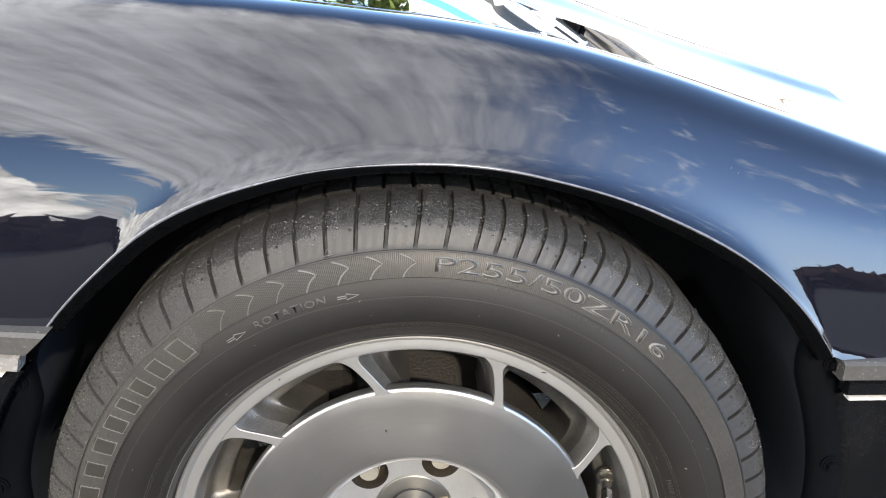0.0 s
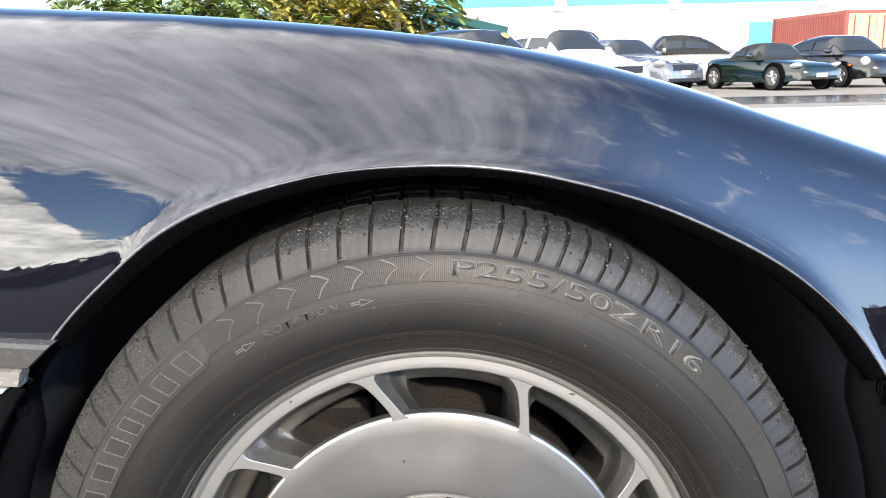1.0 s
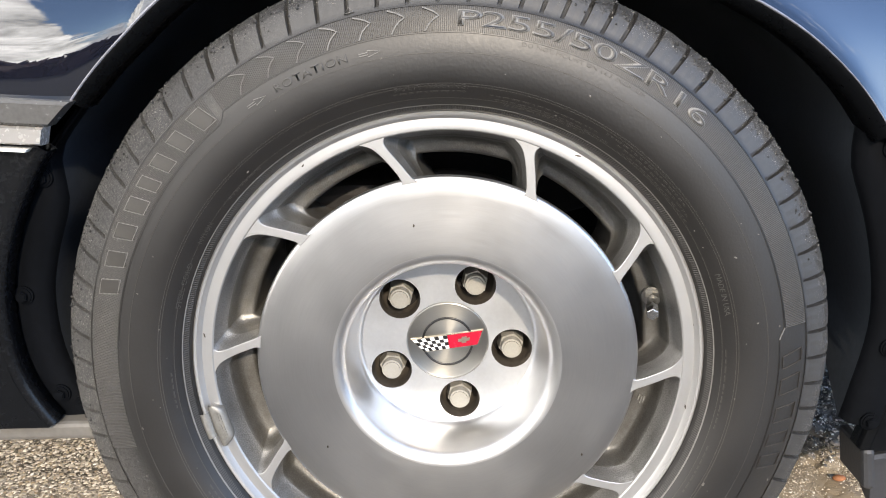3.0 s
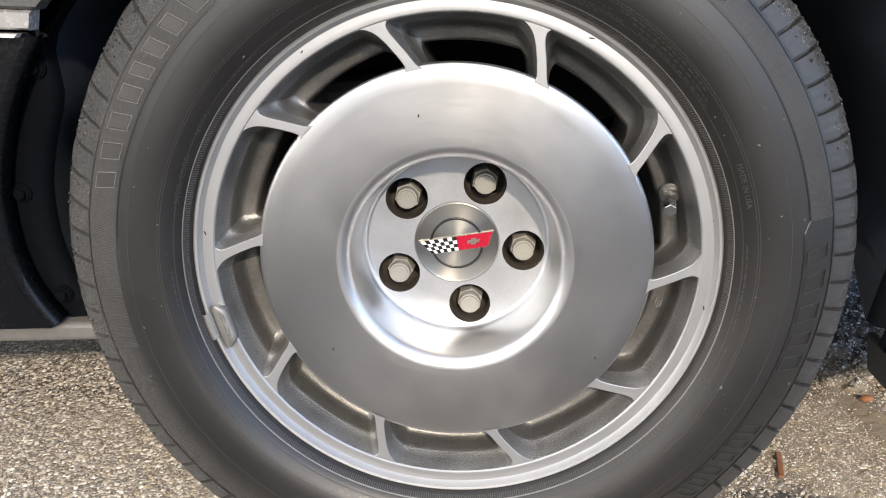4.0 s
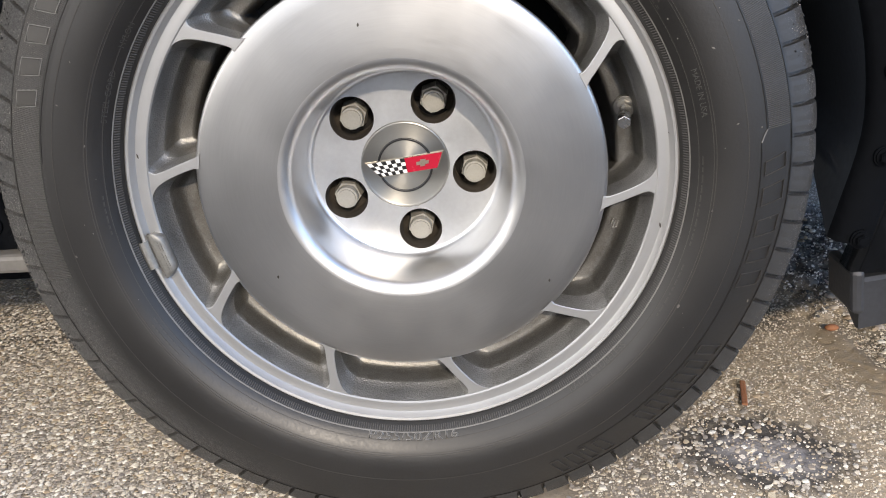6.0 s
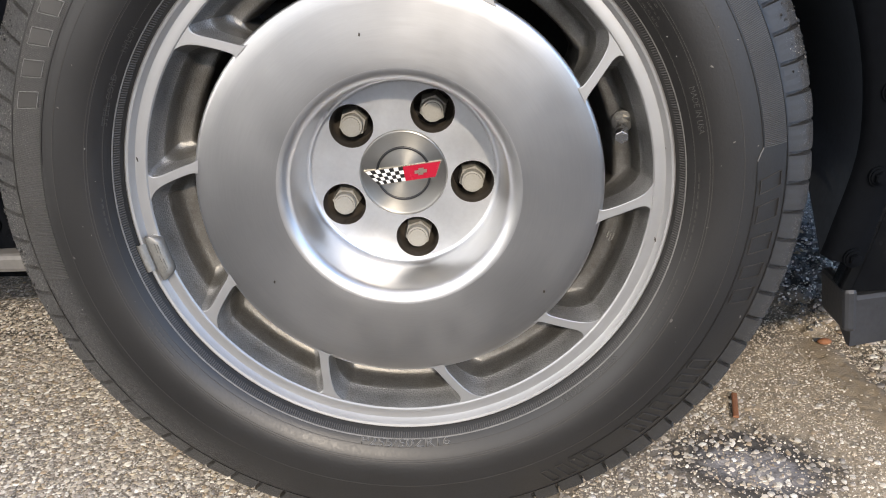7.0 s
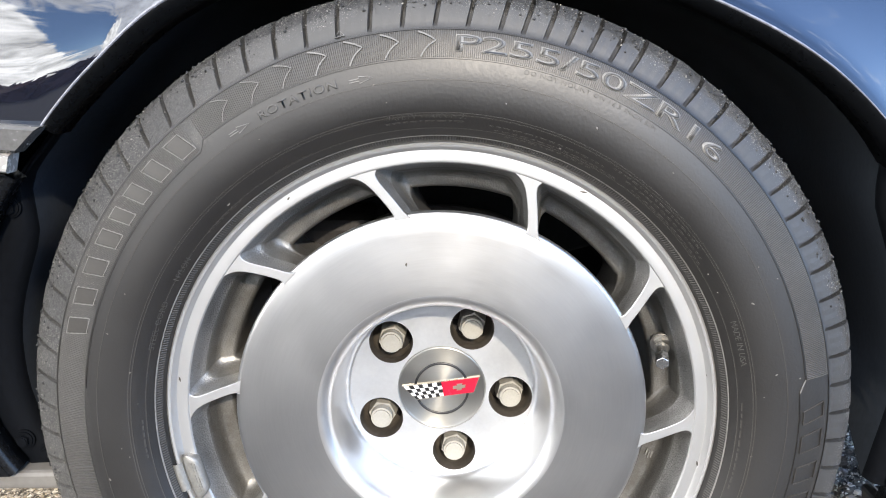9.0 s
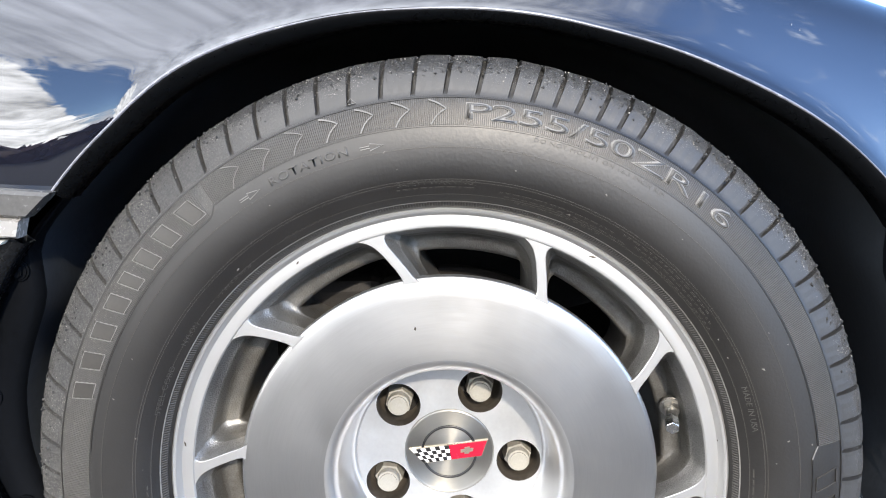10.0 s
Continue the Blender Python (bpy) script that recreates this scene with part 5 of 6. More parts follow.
def slot_pocket():
    """The cast cup behind one slot: a sloping flank, a rounded wall, a ledge and the dark opening under the disc."""
    loops = ((0.2043, -0.0483, -0.0006, 0.0085, 0.0036), (0.2034, -0.0450, 0.0002, 0.0088, 0.0040), (0.2014, -0.0360, 0.0009, 0.0095, 0.0048), (0.1994, -0.0292, 0.0014, 0.0100, 0.0055),
             (0.1978, -0.0272, 0.0019, 0.0105, 0.0060), (0.1962, -0.0238, 0.0022, 0.0110, 0.0065), (0.1946, -0.0140, 0.0026, 0.0115, 0.0070), (0.1932, -0.0100, 0.0031, 0.0120, 0.0075), (0.1905, -0.0076, 0.0039, 0.0120, 0.0080),
             (0.1862, -0.0062, 0.0040, 0.0100, 0.0080), (0.1822, -0.0058, 0.0043, 0.0085, 0.0070), (0.1802, -0.0048, 0.0045, 0.0075, 0.0060), (0.1790, -0.0020, 0.0046, 0.0070, 0.0060), (0.1785, 0.0100, 0.0046, 0.0070, 0.0060), (0.1785, 0.0620, 0.0046, 0.0070, 0.0060))
    pts = []
    for r_out, y, extra, amp, fade in loops:
        radii = [0.135 + (r_out - 0.135) * (1 - (1 - q) ** 2.2) for q in np.linspace(0, 1, 18)]

        def end(r, sign):
            mid = radians(27.3 + 6.3 * (r - 0.1655) / 0.0393)
            half = (0.0042 + extra + amp * math.exp(-(r_out - r) / fade)) / r
            return mid + half if sign > 0 else mid + radians(36) - half
        row = [(r, end(r, 1)) for r in radii]
        a0, a1 = end(r_out, 1), end(r_out, -1)
        row += [(r_out, a0 + (a1 - a0) * q) for q in np.linspace(0, 1, 34)[1:-1]]
        row += [(r, end(r, -1)) for r in radii[::-1]]
        pts.append([(r * math.cos(a), y, r * math.sin(a)) for r, a in row])
    wide = len(pts[0]) - 1
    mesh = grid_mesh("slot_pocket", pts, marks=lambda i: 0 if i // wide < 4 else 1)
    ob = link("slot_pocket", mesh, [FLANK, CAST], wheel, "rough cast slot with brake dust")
    ob.location = (0, 0, HUB)
    return ob


first = slot_pocket()
for k in range(1, 10):
    other = new("slot_pocket", first.data)
    other.parent = wheel
    other.matrix_basis = pose(0, 0, HUB, 0, -36 * k, 0)


def disc():
    profile = [(0.150, -0.030), (0.1640, -0.0330), (0.1662, -0.0400), (0.1664, -0.0455), (0.1655, -0.0474), (0.1630, -0.0482), (0.150, -0.0488), (0.138, -0.0494), (0.125, -0.0499), (0.110, -0.0501)] + [(0.1010 - 0.0120 * math.sin(radians(4.1 * k)), -0.0500 + 0.0110 * (1 - math.cos(radians(4.1 * k)))) for k in range(1, 20)] + [(0.0877, -0.0320), (0.0868, -0.0240), (0.0860, -0.0160), (0.0853, -0.0090)] + [(0.0848 - 0.0053 * (1 - math.cos(radians(15 * k))), -0.0050 + 0.0095 * math.sin(radians(15 * k))) for k in range(7)]
    per = len(profile) - 1
    mesh = turn("wheel_disc", profile, 220, marks=lambda i: 0 if i % per < 10 else 1)
    for v in mesh.vertices:
        v.co.z += HUB
    ob = link("wheel_disc", mesh, [DISC, DISH], wheel, "smooth turned aluminium disc with dished middle")
    return ob


disc()
LUGS = [(0.0603 * math.cos(radians(-8.9 + 72 * k)), HUB + 0.0603 * math.sin(radians(-8.9 + 72 * k))) for k in range(5)]


def hub_plate():
    """Flat floor of the dish with five bolt holes."""
    bm = bmesh.new()

    def loop(cx, cz, r, n):
        vs = [bm.verts.new((cx + r * math.cos(2 * math.pi * k / n), 0.0045, cz + r * math.sin(2 * math.pi * k / n))) for k in range(n)]
        return [bm.edges.new((vs[k], vs[(k + 1) % n])) for k in range(n)]
    edges = loop(0, HUB, 0.0795, 120) + loop(0, HUB, 0.0385, 80)
    for x, z in LUGS:
        edges += loop(x, z, 0.0190, 40)
    bmesh.ops.triangle_fill(bm, edges=edges, use_beauty=True)
    return part("hub_plate", bm, PLATE, wheel, "polished floor with five bolt holes")


hub_plate()
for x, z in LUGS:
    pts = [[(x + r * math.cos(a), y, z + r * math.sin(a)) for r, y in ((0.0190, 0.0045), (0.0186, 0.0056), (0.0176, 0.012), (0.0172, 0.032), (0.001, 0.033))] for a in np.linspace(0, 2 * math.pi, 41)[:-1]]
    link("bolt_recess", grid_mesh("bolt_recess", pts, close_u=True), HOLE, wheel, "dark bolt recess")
    hexa = rod(0.0134, (0, 0.027, 0), (0, 0.0065, 0), 6, r2=0.0118, bevel=0.0018)
    cap_top = rod(0.0100, (0, 0.008, 0), (0, -0.0018, 0), 28, r2=0.0092, bevel=0.0016)
    nut = part("lug_nut", merged(hexa, cap_top), NUT, wheel, "beige plastic nut cover")
    nut.matrix_basis = pose(x, 0.0045, z, 0, 30 + 17 * math.sin(90 * x + 40 * z), 0)

mesh = turn("centre_cap", [(0.0390, 0.020), (0.0386, 0.0050), (0.0380, 0.0036), (0.0372, 0.0030), (0.0362, 0.0034), (0.0355, 0.0036), (0.02, 0.0033), (0.0006, 0.0031)], 120)
for v in mesh.vertices:
    v.co.z += HUB
cap = link("centre_cap", mesh, CAPMETAL, wheel, "spun metal centre cap with black ring")
mesh = turn("cap_ring", [(0.0242, 0.0036), (0.0240, 0.0024), (0.0222, 0.0024), (0.0220, 0.0036)], 90)
for v in mesh.vertices:
    v.co.z += HUB
link("cap_ring", mesh, BLACK, wheel, "thin black ring")


def badge():
    """Two-flag strip: outline, chequered half, red half, gilt mark."""
    tilt = pose(0.0, 0.0026, HUB, 0, -6.8, 0)
    left, mid, right = -0.0325, 0.0005, 0.0335

    def edge(x, t):
        # slanted ends: t from the foot (0) to the head (1)
        u = (x - left) / (right - left)
        slope = 0.0095 * (1 - u) ** 3 * (1 - t) - 0.0065 * u ** 3 * (1 - t)
        return x + slope, -0.0065 + 0.013 * t

    def quad(bm, x0, x1, t0, t1, y0, y1):
        vs = []
        for y in (y0, y1):
            for x, t in ((x0, t0), (x1, t0), (x1, t1), (x0, t1)):
                a, b = edge(x, t)
                vs.append(bm.verts.new(tilt @ Vector((a, y, b))))
        for f in ((0, 1, 2, 3), (4, 5, 6, 7), (0, 1, 5, 4), (1, 2, 6, 5), (2, 3, 7, 6), (3, 0, 4, 7)):
            bm.faces.new([vs[i] for i in f])
    b = bmesh.new()
    quad(b, left - 0.0007, right + 0.0007, -0.05, 1.05, 0.0012, -0.0006)
    part("badge_frame", b, GOLD, wheel, "thin metal badge outline")
    b = bmesh.new()
    quad(b, left, mid, 0, 1, 0, -0.0010)
    part("badge_flag", b, WHITE, wheel, "white ground of the chequered flag")
    b = bmesh.new()
    for i in range(8):
        for j in range(4):
            if (i + j) % 2 == 0:
                quad(b, left + (mid - left) * i / 8, left + (mid - left) * (i + 1) / 8, j / 4, (j + 1) / 4, 0, -0.0013)
    part("badge_checks", b, BLACK, wheel, "black checks")
    b = bmesh.new()
    quad(b, mid, right, 0, 1, 0, -0.0011)
    part("badge_field", b, RED, wheel, "red enamel field")
    b = bmesh.new()
    quad(b, 0.0105, 0.0225, 0.40, 0.62, 0, -0.0015)
    quad(b, 0.0142, 0.0192, 0.28, 0.74, 0, -0.0016)
    part("badge_mark", b, GOLD, wheel, "small gilt mark")


badge()


def valve():
    nut = rod(0.0090, (0.1845, -0.012, HUB + 0.046), (0.1835, -0.017, HUB + 0.0455), 24, bevel=0.001)
    hexa = rod(0.0065, (0.1838, -0.016, HUB + 0.0455), (0.1820, -0.024, HUB + 0.0440), 6, bevel=0.0006)
    stem = rod(0.0040, (0.1830, -0.020, HUB + 0.045), (0.1795, -0.036, HUB + 0.0415), 16)
    tip = rod(0.0056, (0.1800, -0.033, HUB + 0.042), (0.1780, -0.046, HUB + 0.0395), 6, bevel=0.0006)
    part("valve_cap", tip, CHROME, wheel, "bright hexagon valve cap")
    return part("valve_stem", merged(nut, hexa, stem), STEEL, wheel, "dull metal valve stem")


valve()
for k, (r, d, ln) in enumerate(((0.1905, -17.0, 2.0), (0.1880, -17.2, 2.2), (0.1855, -16.8, 1.8))):
    row = [[((r + w) * math.cos(radians(a)), -0.0068 - up_, HUB + (r + w) * math.sin(radians(a))) for w, up_ in ((-0.0006, -0.001), (-0.0004, 0.0012), (0.0004, 0.0012), (0.0006, -0.001))] for a in np.linspace(d, d - ln, 5)]
    link("foundry_mark", grid_mesh("foundry_mark", row), FLANK, wheel, "raised casting mark bar", smooth=False)


def weight():
    """Clip-on balance weight on the rim's edge."""
    bm = bmesh.new()
    rows = []
    for i in range(15):
        t = i / 14
        a = radians(188.5 + 10.8 * t)
        w = 0.0082 * (1 - abs(2 * t - 1) ** 7) + 0.0004
        rows.append([bm.verts.new((r * math.cos(a), y, HUB + r * math.sin(a))) for r, y in ((0.2150, -0.0500), (0.2145, -0.0560), (0.2120, -0.0575), (0.2115 - 0.8 * w, -0.0572), (0.2105 - w, -0.0550), (0.2105 - w, -0.048))])
    for i in range(14):
        for j in range(5):
            bm.faces.new((rows[i][j], rows[i + 1][j], rows[i + 1][j + 1], rows[i][j + 1]))
    body = part("wheel_weight", bm, LEAD, wheel, "grey clip-on balance weight", smooth=True)
    for a0, a1, r in ((190.3, 192.6, 0.2078), (193.3, 195.2, 0.2078), (195.9, 197.6, 0.2078), (190.6, 193.0, 0.2056), (194.0, 196.8, 0.2056)):
        row = [[((r + k) * math.cos(radians(a)), -0.0577 - up_, HUB + (r + k) * math.sin(radians(a))) for k, up_ in ((-0.0005, -0.0012), (-0.0003, 0.0003), (0.0003, 0.0003), (0.0005, -0.0012))] for a in np.linspace(a0, a1, 4)]
        link("weight_mark", grid_mesh("weight_mark", row), LEAD, wheel, smooth=False)
    pts = []
    for i in range(7):
        a = radians(189.8 + 6.4 * i / 6)
        pts.append([(r * math.cos(a), y, HUB + r * math.sin(a)) for r, y in ((0.2150, -0.0560), (0.2165, -0.0585), (0.2195, -0.0603), (0.2222, -0.0592), (0.2232, -0.0560), (0.2228, -0.0500))])
    link("weight_clip", grid_mesh("weight_clip", pts), LEAD, wheel, "steel clip over the rim edge")


weight()
mesh = turn("brake_disc", [(0.150, 0.075), (0.150, 0.060), (0.06, 0.058), (0.055, 0.03), (0.0, 0.03)], 80)
for v in mesh.vertices:
    v.co.z += HUB
link("brake_disc", mesh, BRAKE, car, "dark brake disc behind the wheel")
part("brake_caliper", soft_box(-0.155, -0.055, 0.045, 0.13, HUB + 0.06, HUB + 0.145, 0.012), BRAKE, car)


# ---- small marks on the tyre, the rim and the wing ----
def fleck(name, at, size, mat, parent, label, turn_deg=0.0):
    b = bmesh.new()
    bmesh.ops.create_icosphere(b, subdivisions=1, radius=1.0, matrix=pose(*at, 0, turn_deg, 0) @ Matrix.Diagonal((*size, 1)))
    return part(name, b, mat, parent, label)


marks = np.random.RandomState(21)
fleck("pale_fleck", on_wall(0.2440, -26.0, 0.0003), (0.0013, 0.0004, 0.0019), SILL, tyre_ob, "pale fleck stuck to the sidewall", 20)
for _ in range(46):
    r, d = marks.uniform(0.232, 0.300), marks.uniform(-60, 240)
    k = marks.uniform(0.0003, 0.0008)
    fleck("grit_fleck", on_wall(r, d, 0.0001), (k, 0.0003, k * marks.uniform(0.7, 2.2)), SILL, tyre_ob, "", marks.uniform(0, 180))
for d, r, w in ((58.0, 0.2120, 0.0030), (8.0, 0.2150, 0.0022), (-12.5, 0.2135, 0.0026), (171.0, 0.2120, 0.0024), (122.0, 0.2110, 0.0016)):
    fleck("rim_nick", (r * math.cos(radians(d)), -0.0498, HUB + r * math.sin(radians(d))), (w, 0.0006, 0.0007), HOLE, wheel, "dark nick in the rim face", -d + 70)
for x, z in ((-0.0235, 0.4405), (0.118, 0.224), (-0.110, 0.238)):
    fleck("disc_fleck", (x, -0.0499, z), (0.0009, 0.0005, 0.0016), HOLE, wheel, "")
for dx, dz in ((0.0, 0.0), (0.006, -0.004)):
    x, z = 0.265 + dx, 0.664 + dz
    fleck("paint_chip", (x, flank(x, z) - 0.0001, z), (0.0003, 0.0003, 0.0014), EDGE, car, "pale scratch in the paint", 12)


# ---- the rest of the sports car, behind the front wing ----
def rear_body():
    pts = []
    for x, deck in ((-0.951, 0.815), (-1.4, 0.825), (-2.0, 0.835), (-2.5, 0.865), (-2.9, 0.885), (-3.2, 0.875), (-3.33, 0.84), (-3.36, 0.70), (-3.33, 0.45)):
        pull = 0.10 * max(0.0, (-x - 2.6) / 0.76) ** 2
        half = [(0.02, 0.24), (-0.045, 0.30), (-0.062, 0.45), (-0.066, 0.55), (-0.055, deck - 0.16), (-0.02, deck - 0.06), (0.05, deck - 0.012), (0.14, deck), (0.5, deck + 0.008)]
        half = [(y + pull, min(z, deck)) for y, z in half]
        pts.append([(x, y, z) for y, z in half] + [(x, 1.74 - y, z) for y, z in half[::-1]])
    bm = bmesh.new()
    bm.from_mesh(grid_mesh("rear_body", pts))
    bm.verts.ensure_lookup_table()
    k = len(pts[0])
    bm.faces.new([bm.verts[(len(pts) - 1) * k + j] for j in range(k)])
    bmesh.ops.recalc_face_normals(bm, faces=bm.faces[:])
    part("rear_body", bm, PAINT, car, "glossy blue-black doors and tail", smooth=True)
    pts = []
    for x, z, w in ((-0.98, 0.815, 0.10), (-1.25, 0.94, 0.15), (-1.55, 1.075, 0.24), (-1.78, 1.155, 0.30), (-2.0, 1.17, 0.31), (-2.2, 1.155, 0.30), (-2.6, 1.05, 0.25), (-2.95, 0.93, 0.20), (-3.1, 0.875, 0.18)):
        low = min(0.82, z - 0.005)
        pts.append([(x, 0.06 + 0.02, low), (x, 0.06 + 0.5 * w, low + 0.55 * (z - low)), (x, 0.06 + w, low + 0.93 * (z - low)), (x, 0.5, z), (x, 1.24, z), (x, 1.68 - w, low + 0.93 * (z - low)), (x, 1.68 - 0.5 * w, low + 0.55 * (z - low)), (x, 1.66, low)])
    link("cabin_glass", grid_mesh("cabin_glass", pts), GLASSY, car, "dark glass of the cabin")
    pts = [[(x, y, 1.176 - 0.012 * abs(y - 0.87)) for y in np.linspace(0.40, 1.34, 9)] for x in np.linspace(-1.76, -2.14, 5)]
    link("roof_panel", grid_mesh("roof_panel", pts), PAINT, car, "removable roof panel")
    part("underbody", soft_box(-3.25, -0.90, 0.06, 1.68, 0.20, 0.28, 0.02), LINER, car)


rear_body()
for m in (pose(-2.44, 0, 0), pose(0, 1.74, 0, 0, 0, 180), pose(-2.44, 1.74, 0, 0, 0, 180)):
    for ob in (tyre_ob, wheel):
        twin = new("tyre" if ob is tyre_ob else "alloy_wheel", ob.data)
        twin.parent = car
        twin.matrix_basis = m
        if ob is wheel:
            for kid in list(wheel.children):
                if kid.name.split(".")[0] in ("spoke", "slot_pocket", "wheel_disc", "hub_plate", "centre_cap", "lug_nut"):
                    sub_twin = new(kid.name.split(".")[0], kid.data)
                    sub_twin.parent = twin
                    sub_twin.matrix_basis = kid.matrix_basis
for y0, y1 in ((-0.066, 0.1), (1.64, 1.806)):
    part("rear_arch", rod(0.37, (-2.44, y0 - 0.002 if y0 < 0 else y0, HUB), (-2.44, y1 if y0 < 0 else y1 + 0.002, HUB), 48), LINER, car)


# ---- the far side of the yard ----
def tree(x, y, height, spread, mats, seed, label, palm=False):
    rng = np.random.RandomState(seed)
    top = new("tree")
    top.location = (x, y, -0.012)
    tagged(top, label, "tree")
    trunk_h = height * (0.75 if palm else 0.4)
    pts = []
    for i in range(14):
        t = i / 13
        r = (0.17 if palm else 0.11) * (1.25 - 0.55 * t) * (1 + 0.06 * (i % 2))
        pts.append([(r * math.cos(a) + 0.12 * math.sin(2 * t), r * math.sin(a), trunk_h * t) for a in np.linspace(0, 2 * math.pi, 11)[:-1]])
    link("trunk", grid_mesh("trunk", pts, close_v=True), BARK, top)
    for k in range(5):
        a = rng.uniform(0, 6.28)
        end = (spread * 0.5 * math.cos(a), spread * 0.5 * math.sin(a), trunk_h + rng.uniform(0.2, 0.5) * height * 0.4)
        part("limb", rod(0.05, (0.1, 0, trunk_h * 0.93), end, 8, 0.02), BARK, top)
    verts, faces = [], []
    for _ in range(90 if palm else 200):
        # a frond or spray: leaflets along a drooping stem
        a, up_ = rng.uniform(0, 6.28), rng.uniform(-0.2, 0.9)
        base = Vector((0.1, 0, trunk_h)) if palm else Vector((rng.normal(0, spread * 0.28), rng.normal(0, spread * 0.28), rng.uniform(0.05, 0.85) * height))
        ln = spread * rng.uniform(0.4, 0.75) * (1 if palm else 0.7)
        for s in np.linspace(0.12, 1, 16):
            p = base + Vector((math.cos(a) * ln * s, math.sin(a) * ln * s, ln * (up_ * s - 0.9 * s * s)))
            for sg in (-1, 1):
                d = Vector((-math.sin(a) * sg, math.cos(a) * sg, rng.uniform(-0.7, 0.1))) * ln * rng.uniform(0.18, 0.32) + Vector((math.cos(a), math.sin(a), 0)) * ln * 0.12
                w = Vector((math.cos(a), math.sin(a), rng.uniform(-0.3, 0.3))) * ln * 0.05
                n = len(verts)
                verts += [tuple(p - w), tuple(p + w), tuple(p + d * 0.6 + w), tuple(p + d)]
                faces.append((n, n + 1, n + 2, n + 3))
    for i, m in enumerate(mats):
        mesh = bpy.data.meshes.new("crown")
        take = [f for j, f in enumerate(faces) if (j // 32) % len(mats) == i]
        used = [q for f in take for q in f]
        mesh.from_pydata([verts[q] for q in used], [], [tuple(range(4 * j, 4 * j + 4)) for j in range(len(take))])
        link("crown", mesh, m, top, smooth=False)
    return top


def parked_car(label, paint, at, heading, length, width, height, hood, nose, roof=(0.30, 0.42, 0.66, 0.92), soft_top=None, lamp="oval", stripes=False, mouth=True, rims=CHROME, wheel_r=0.31):
    """A parked car: x forward, standing on its wheels. roof: screen foot, roof front, roof back, tail foot, as shares of the length from the nose."""
    top = new("parked_car")
    top.matrix_world = pose(at[0], at[1], -0.008, 0, 0, heading) @ pose(-length / 2, 0, 0)
    tagged(top, label, "car", "cars parked in a row")
    L, W = length, width / 2
    n = 30
    pts = []
    for i in range(n):
        s = i / (n - 1)
        x = L / 2 - L * s
        deck = spline((0, 0.06, roof[0], 0.6, 0.93, 1), (nose, nose + 0.12, hood, hood + 0.07, hood + 0.04, hood - 0.2), s)
        w = W * (1 - 0.32 * abs(2 * s - 1) ** 5)
        low = 0.19 + 0.10 * abs(2 * s - 1) ** 8
        row = []
        for k in range(13):
            f = math.pi * k / 12
            c, q = math.cos(f), math.sin(f)
            cx = math.copysign(abs(c) ** 0.35, c)
            row.append((x, w * cx, low + (deck - low) * (q ** 0.55) * (1 if k not in (0, 12) else 0)))
        pts.append(row)
    bm = bmesh.new()
    bm.from_mesh(grid_mesh("body", pts))
    bm.verts.ensure_lookup_table()
    for k in (0, n - 1):
        bm.faces.new([bm.verts[k * 13 + j] for j in range(13)])
    body = part("body", bm, paint, top, smooth=True)
    # glasshouse
    pts = []
    xs = [roof[0], (roof[0] + roof[1]) / 2, roof[1], (roof[1] + roof[2]) / 2, roof[2], (roof[2] + roof[3]) / 2, roof[3]]
    share = [0.0, 0.62, 0.95, 1.0, 0.93, 0.6, 0.0]
    dense = np.linspace(0, 6, 25)
    for q in dense:
        s = float(np.interp(q, range(7), xs))
        h = hood - 0.03 + (height - hood + 0.03) * spline(range(7), share, q)
        x = L / 2 - L * s
        row = []
        for k in range(13):
            f = math.pi * k / 12
            c = math.cos(f)
            row.append((x, (W * 0.9 - 0.16 * math.sin(f) ** 0.6) * math.copysign(abs(c) ** 0.4, c), hood - 0.05 + (h - hood + 0.05) * math.sin(f) ** 0.6))
        pts.append(row)
    link("cabin", grid_mesh("cabin", pts), soft_top or paint, top)

    def pane(name, q0, q1, k0, k1, label=""):
        sheet_pts = []
        for q in np.linspace(q0, q1, 8):
            s = float(np.interp(q, range(7), xs))
            h = hood - 0.03 + (height - hood + 0.03) * spline(range(7), share, q)
            row = []
            for f in np.linspace(k0, k1, 8):
                c = math.cos(f)
                wide = (W * 0.9 - 0.16 * math.sin(f) ** 0.6) * math.copysign(abs(c) ** 0.4, c)
                row.append((L / 2 - L * s, wide * 1.012, hood - 0.05 + (h - hood + 0.05) * math.sin(f) ** 0.6 + 0.012))
            sheet_pts.append(row)
        link(name, grid_mesh(name, sheet_pts), GLASSY, top, label)
    pane("windscreen", 0.25, 1.75, 0.5, math.pi - 0.5, "raked windscreen")
    pane("rear_window", 4.3, 5.6, 0.6, math.pi - 0.6)
    for side in (0, 1):
        lo, hi = (0.10, 0.52) if side == 0 else (math.pi - 0.52, math.pi - 0.10)
        pane("side_window", 1.3, 2.9, lo, hi)
        pane("side_window", 3.1, 4.6, lo, hi)
    # lights, grille, plate, mirrors
    for sg in (-1, 1):
        b = bmesh.new()
        big = (0.10, 0.12, 0.12) if lamp == "round" else (0.17, 0.15, 0.055)
        bmesh.ops.create_uvsphere(b, u_segments=16, v_segments=10, radius=1, matrix=pose(L / 2 - 0.24, sg * W * 0.70, nose + 0.06, 0, -20, sg * 25) @ Matrix.Diagonal((*big, 1)))
        part("headlight", b, LAMPC, top, "clear headlight", smooth=True)
        part("side_marker", soft_box(L / 2 - 0.62, L / 2 - 0.50, sg * (W * 0.955) - 0.02, sg * (W * 0.955) + 0.02, nose - 0.06, nose - 0.01, 0.01), AMBER, top)
        b = bmesh.new()
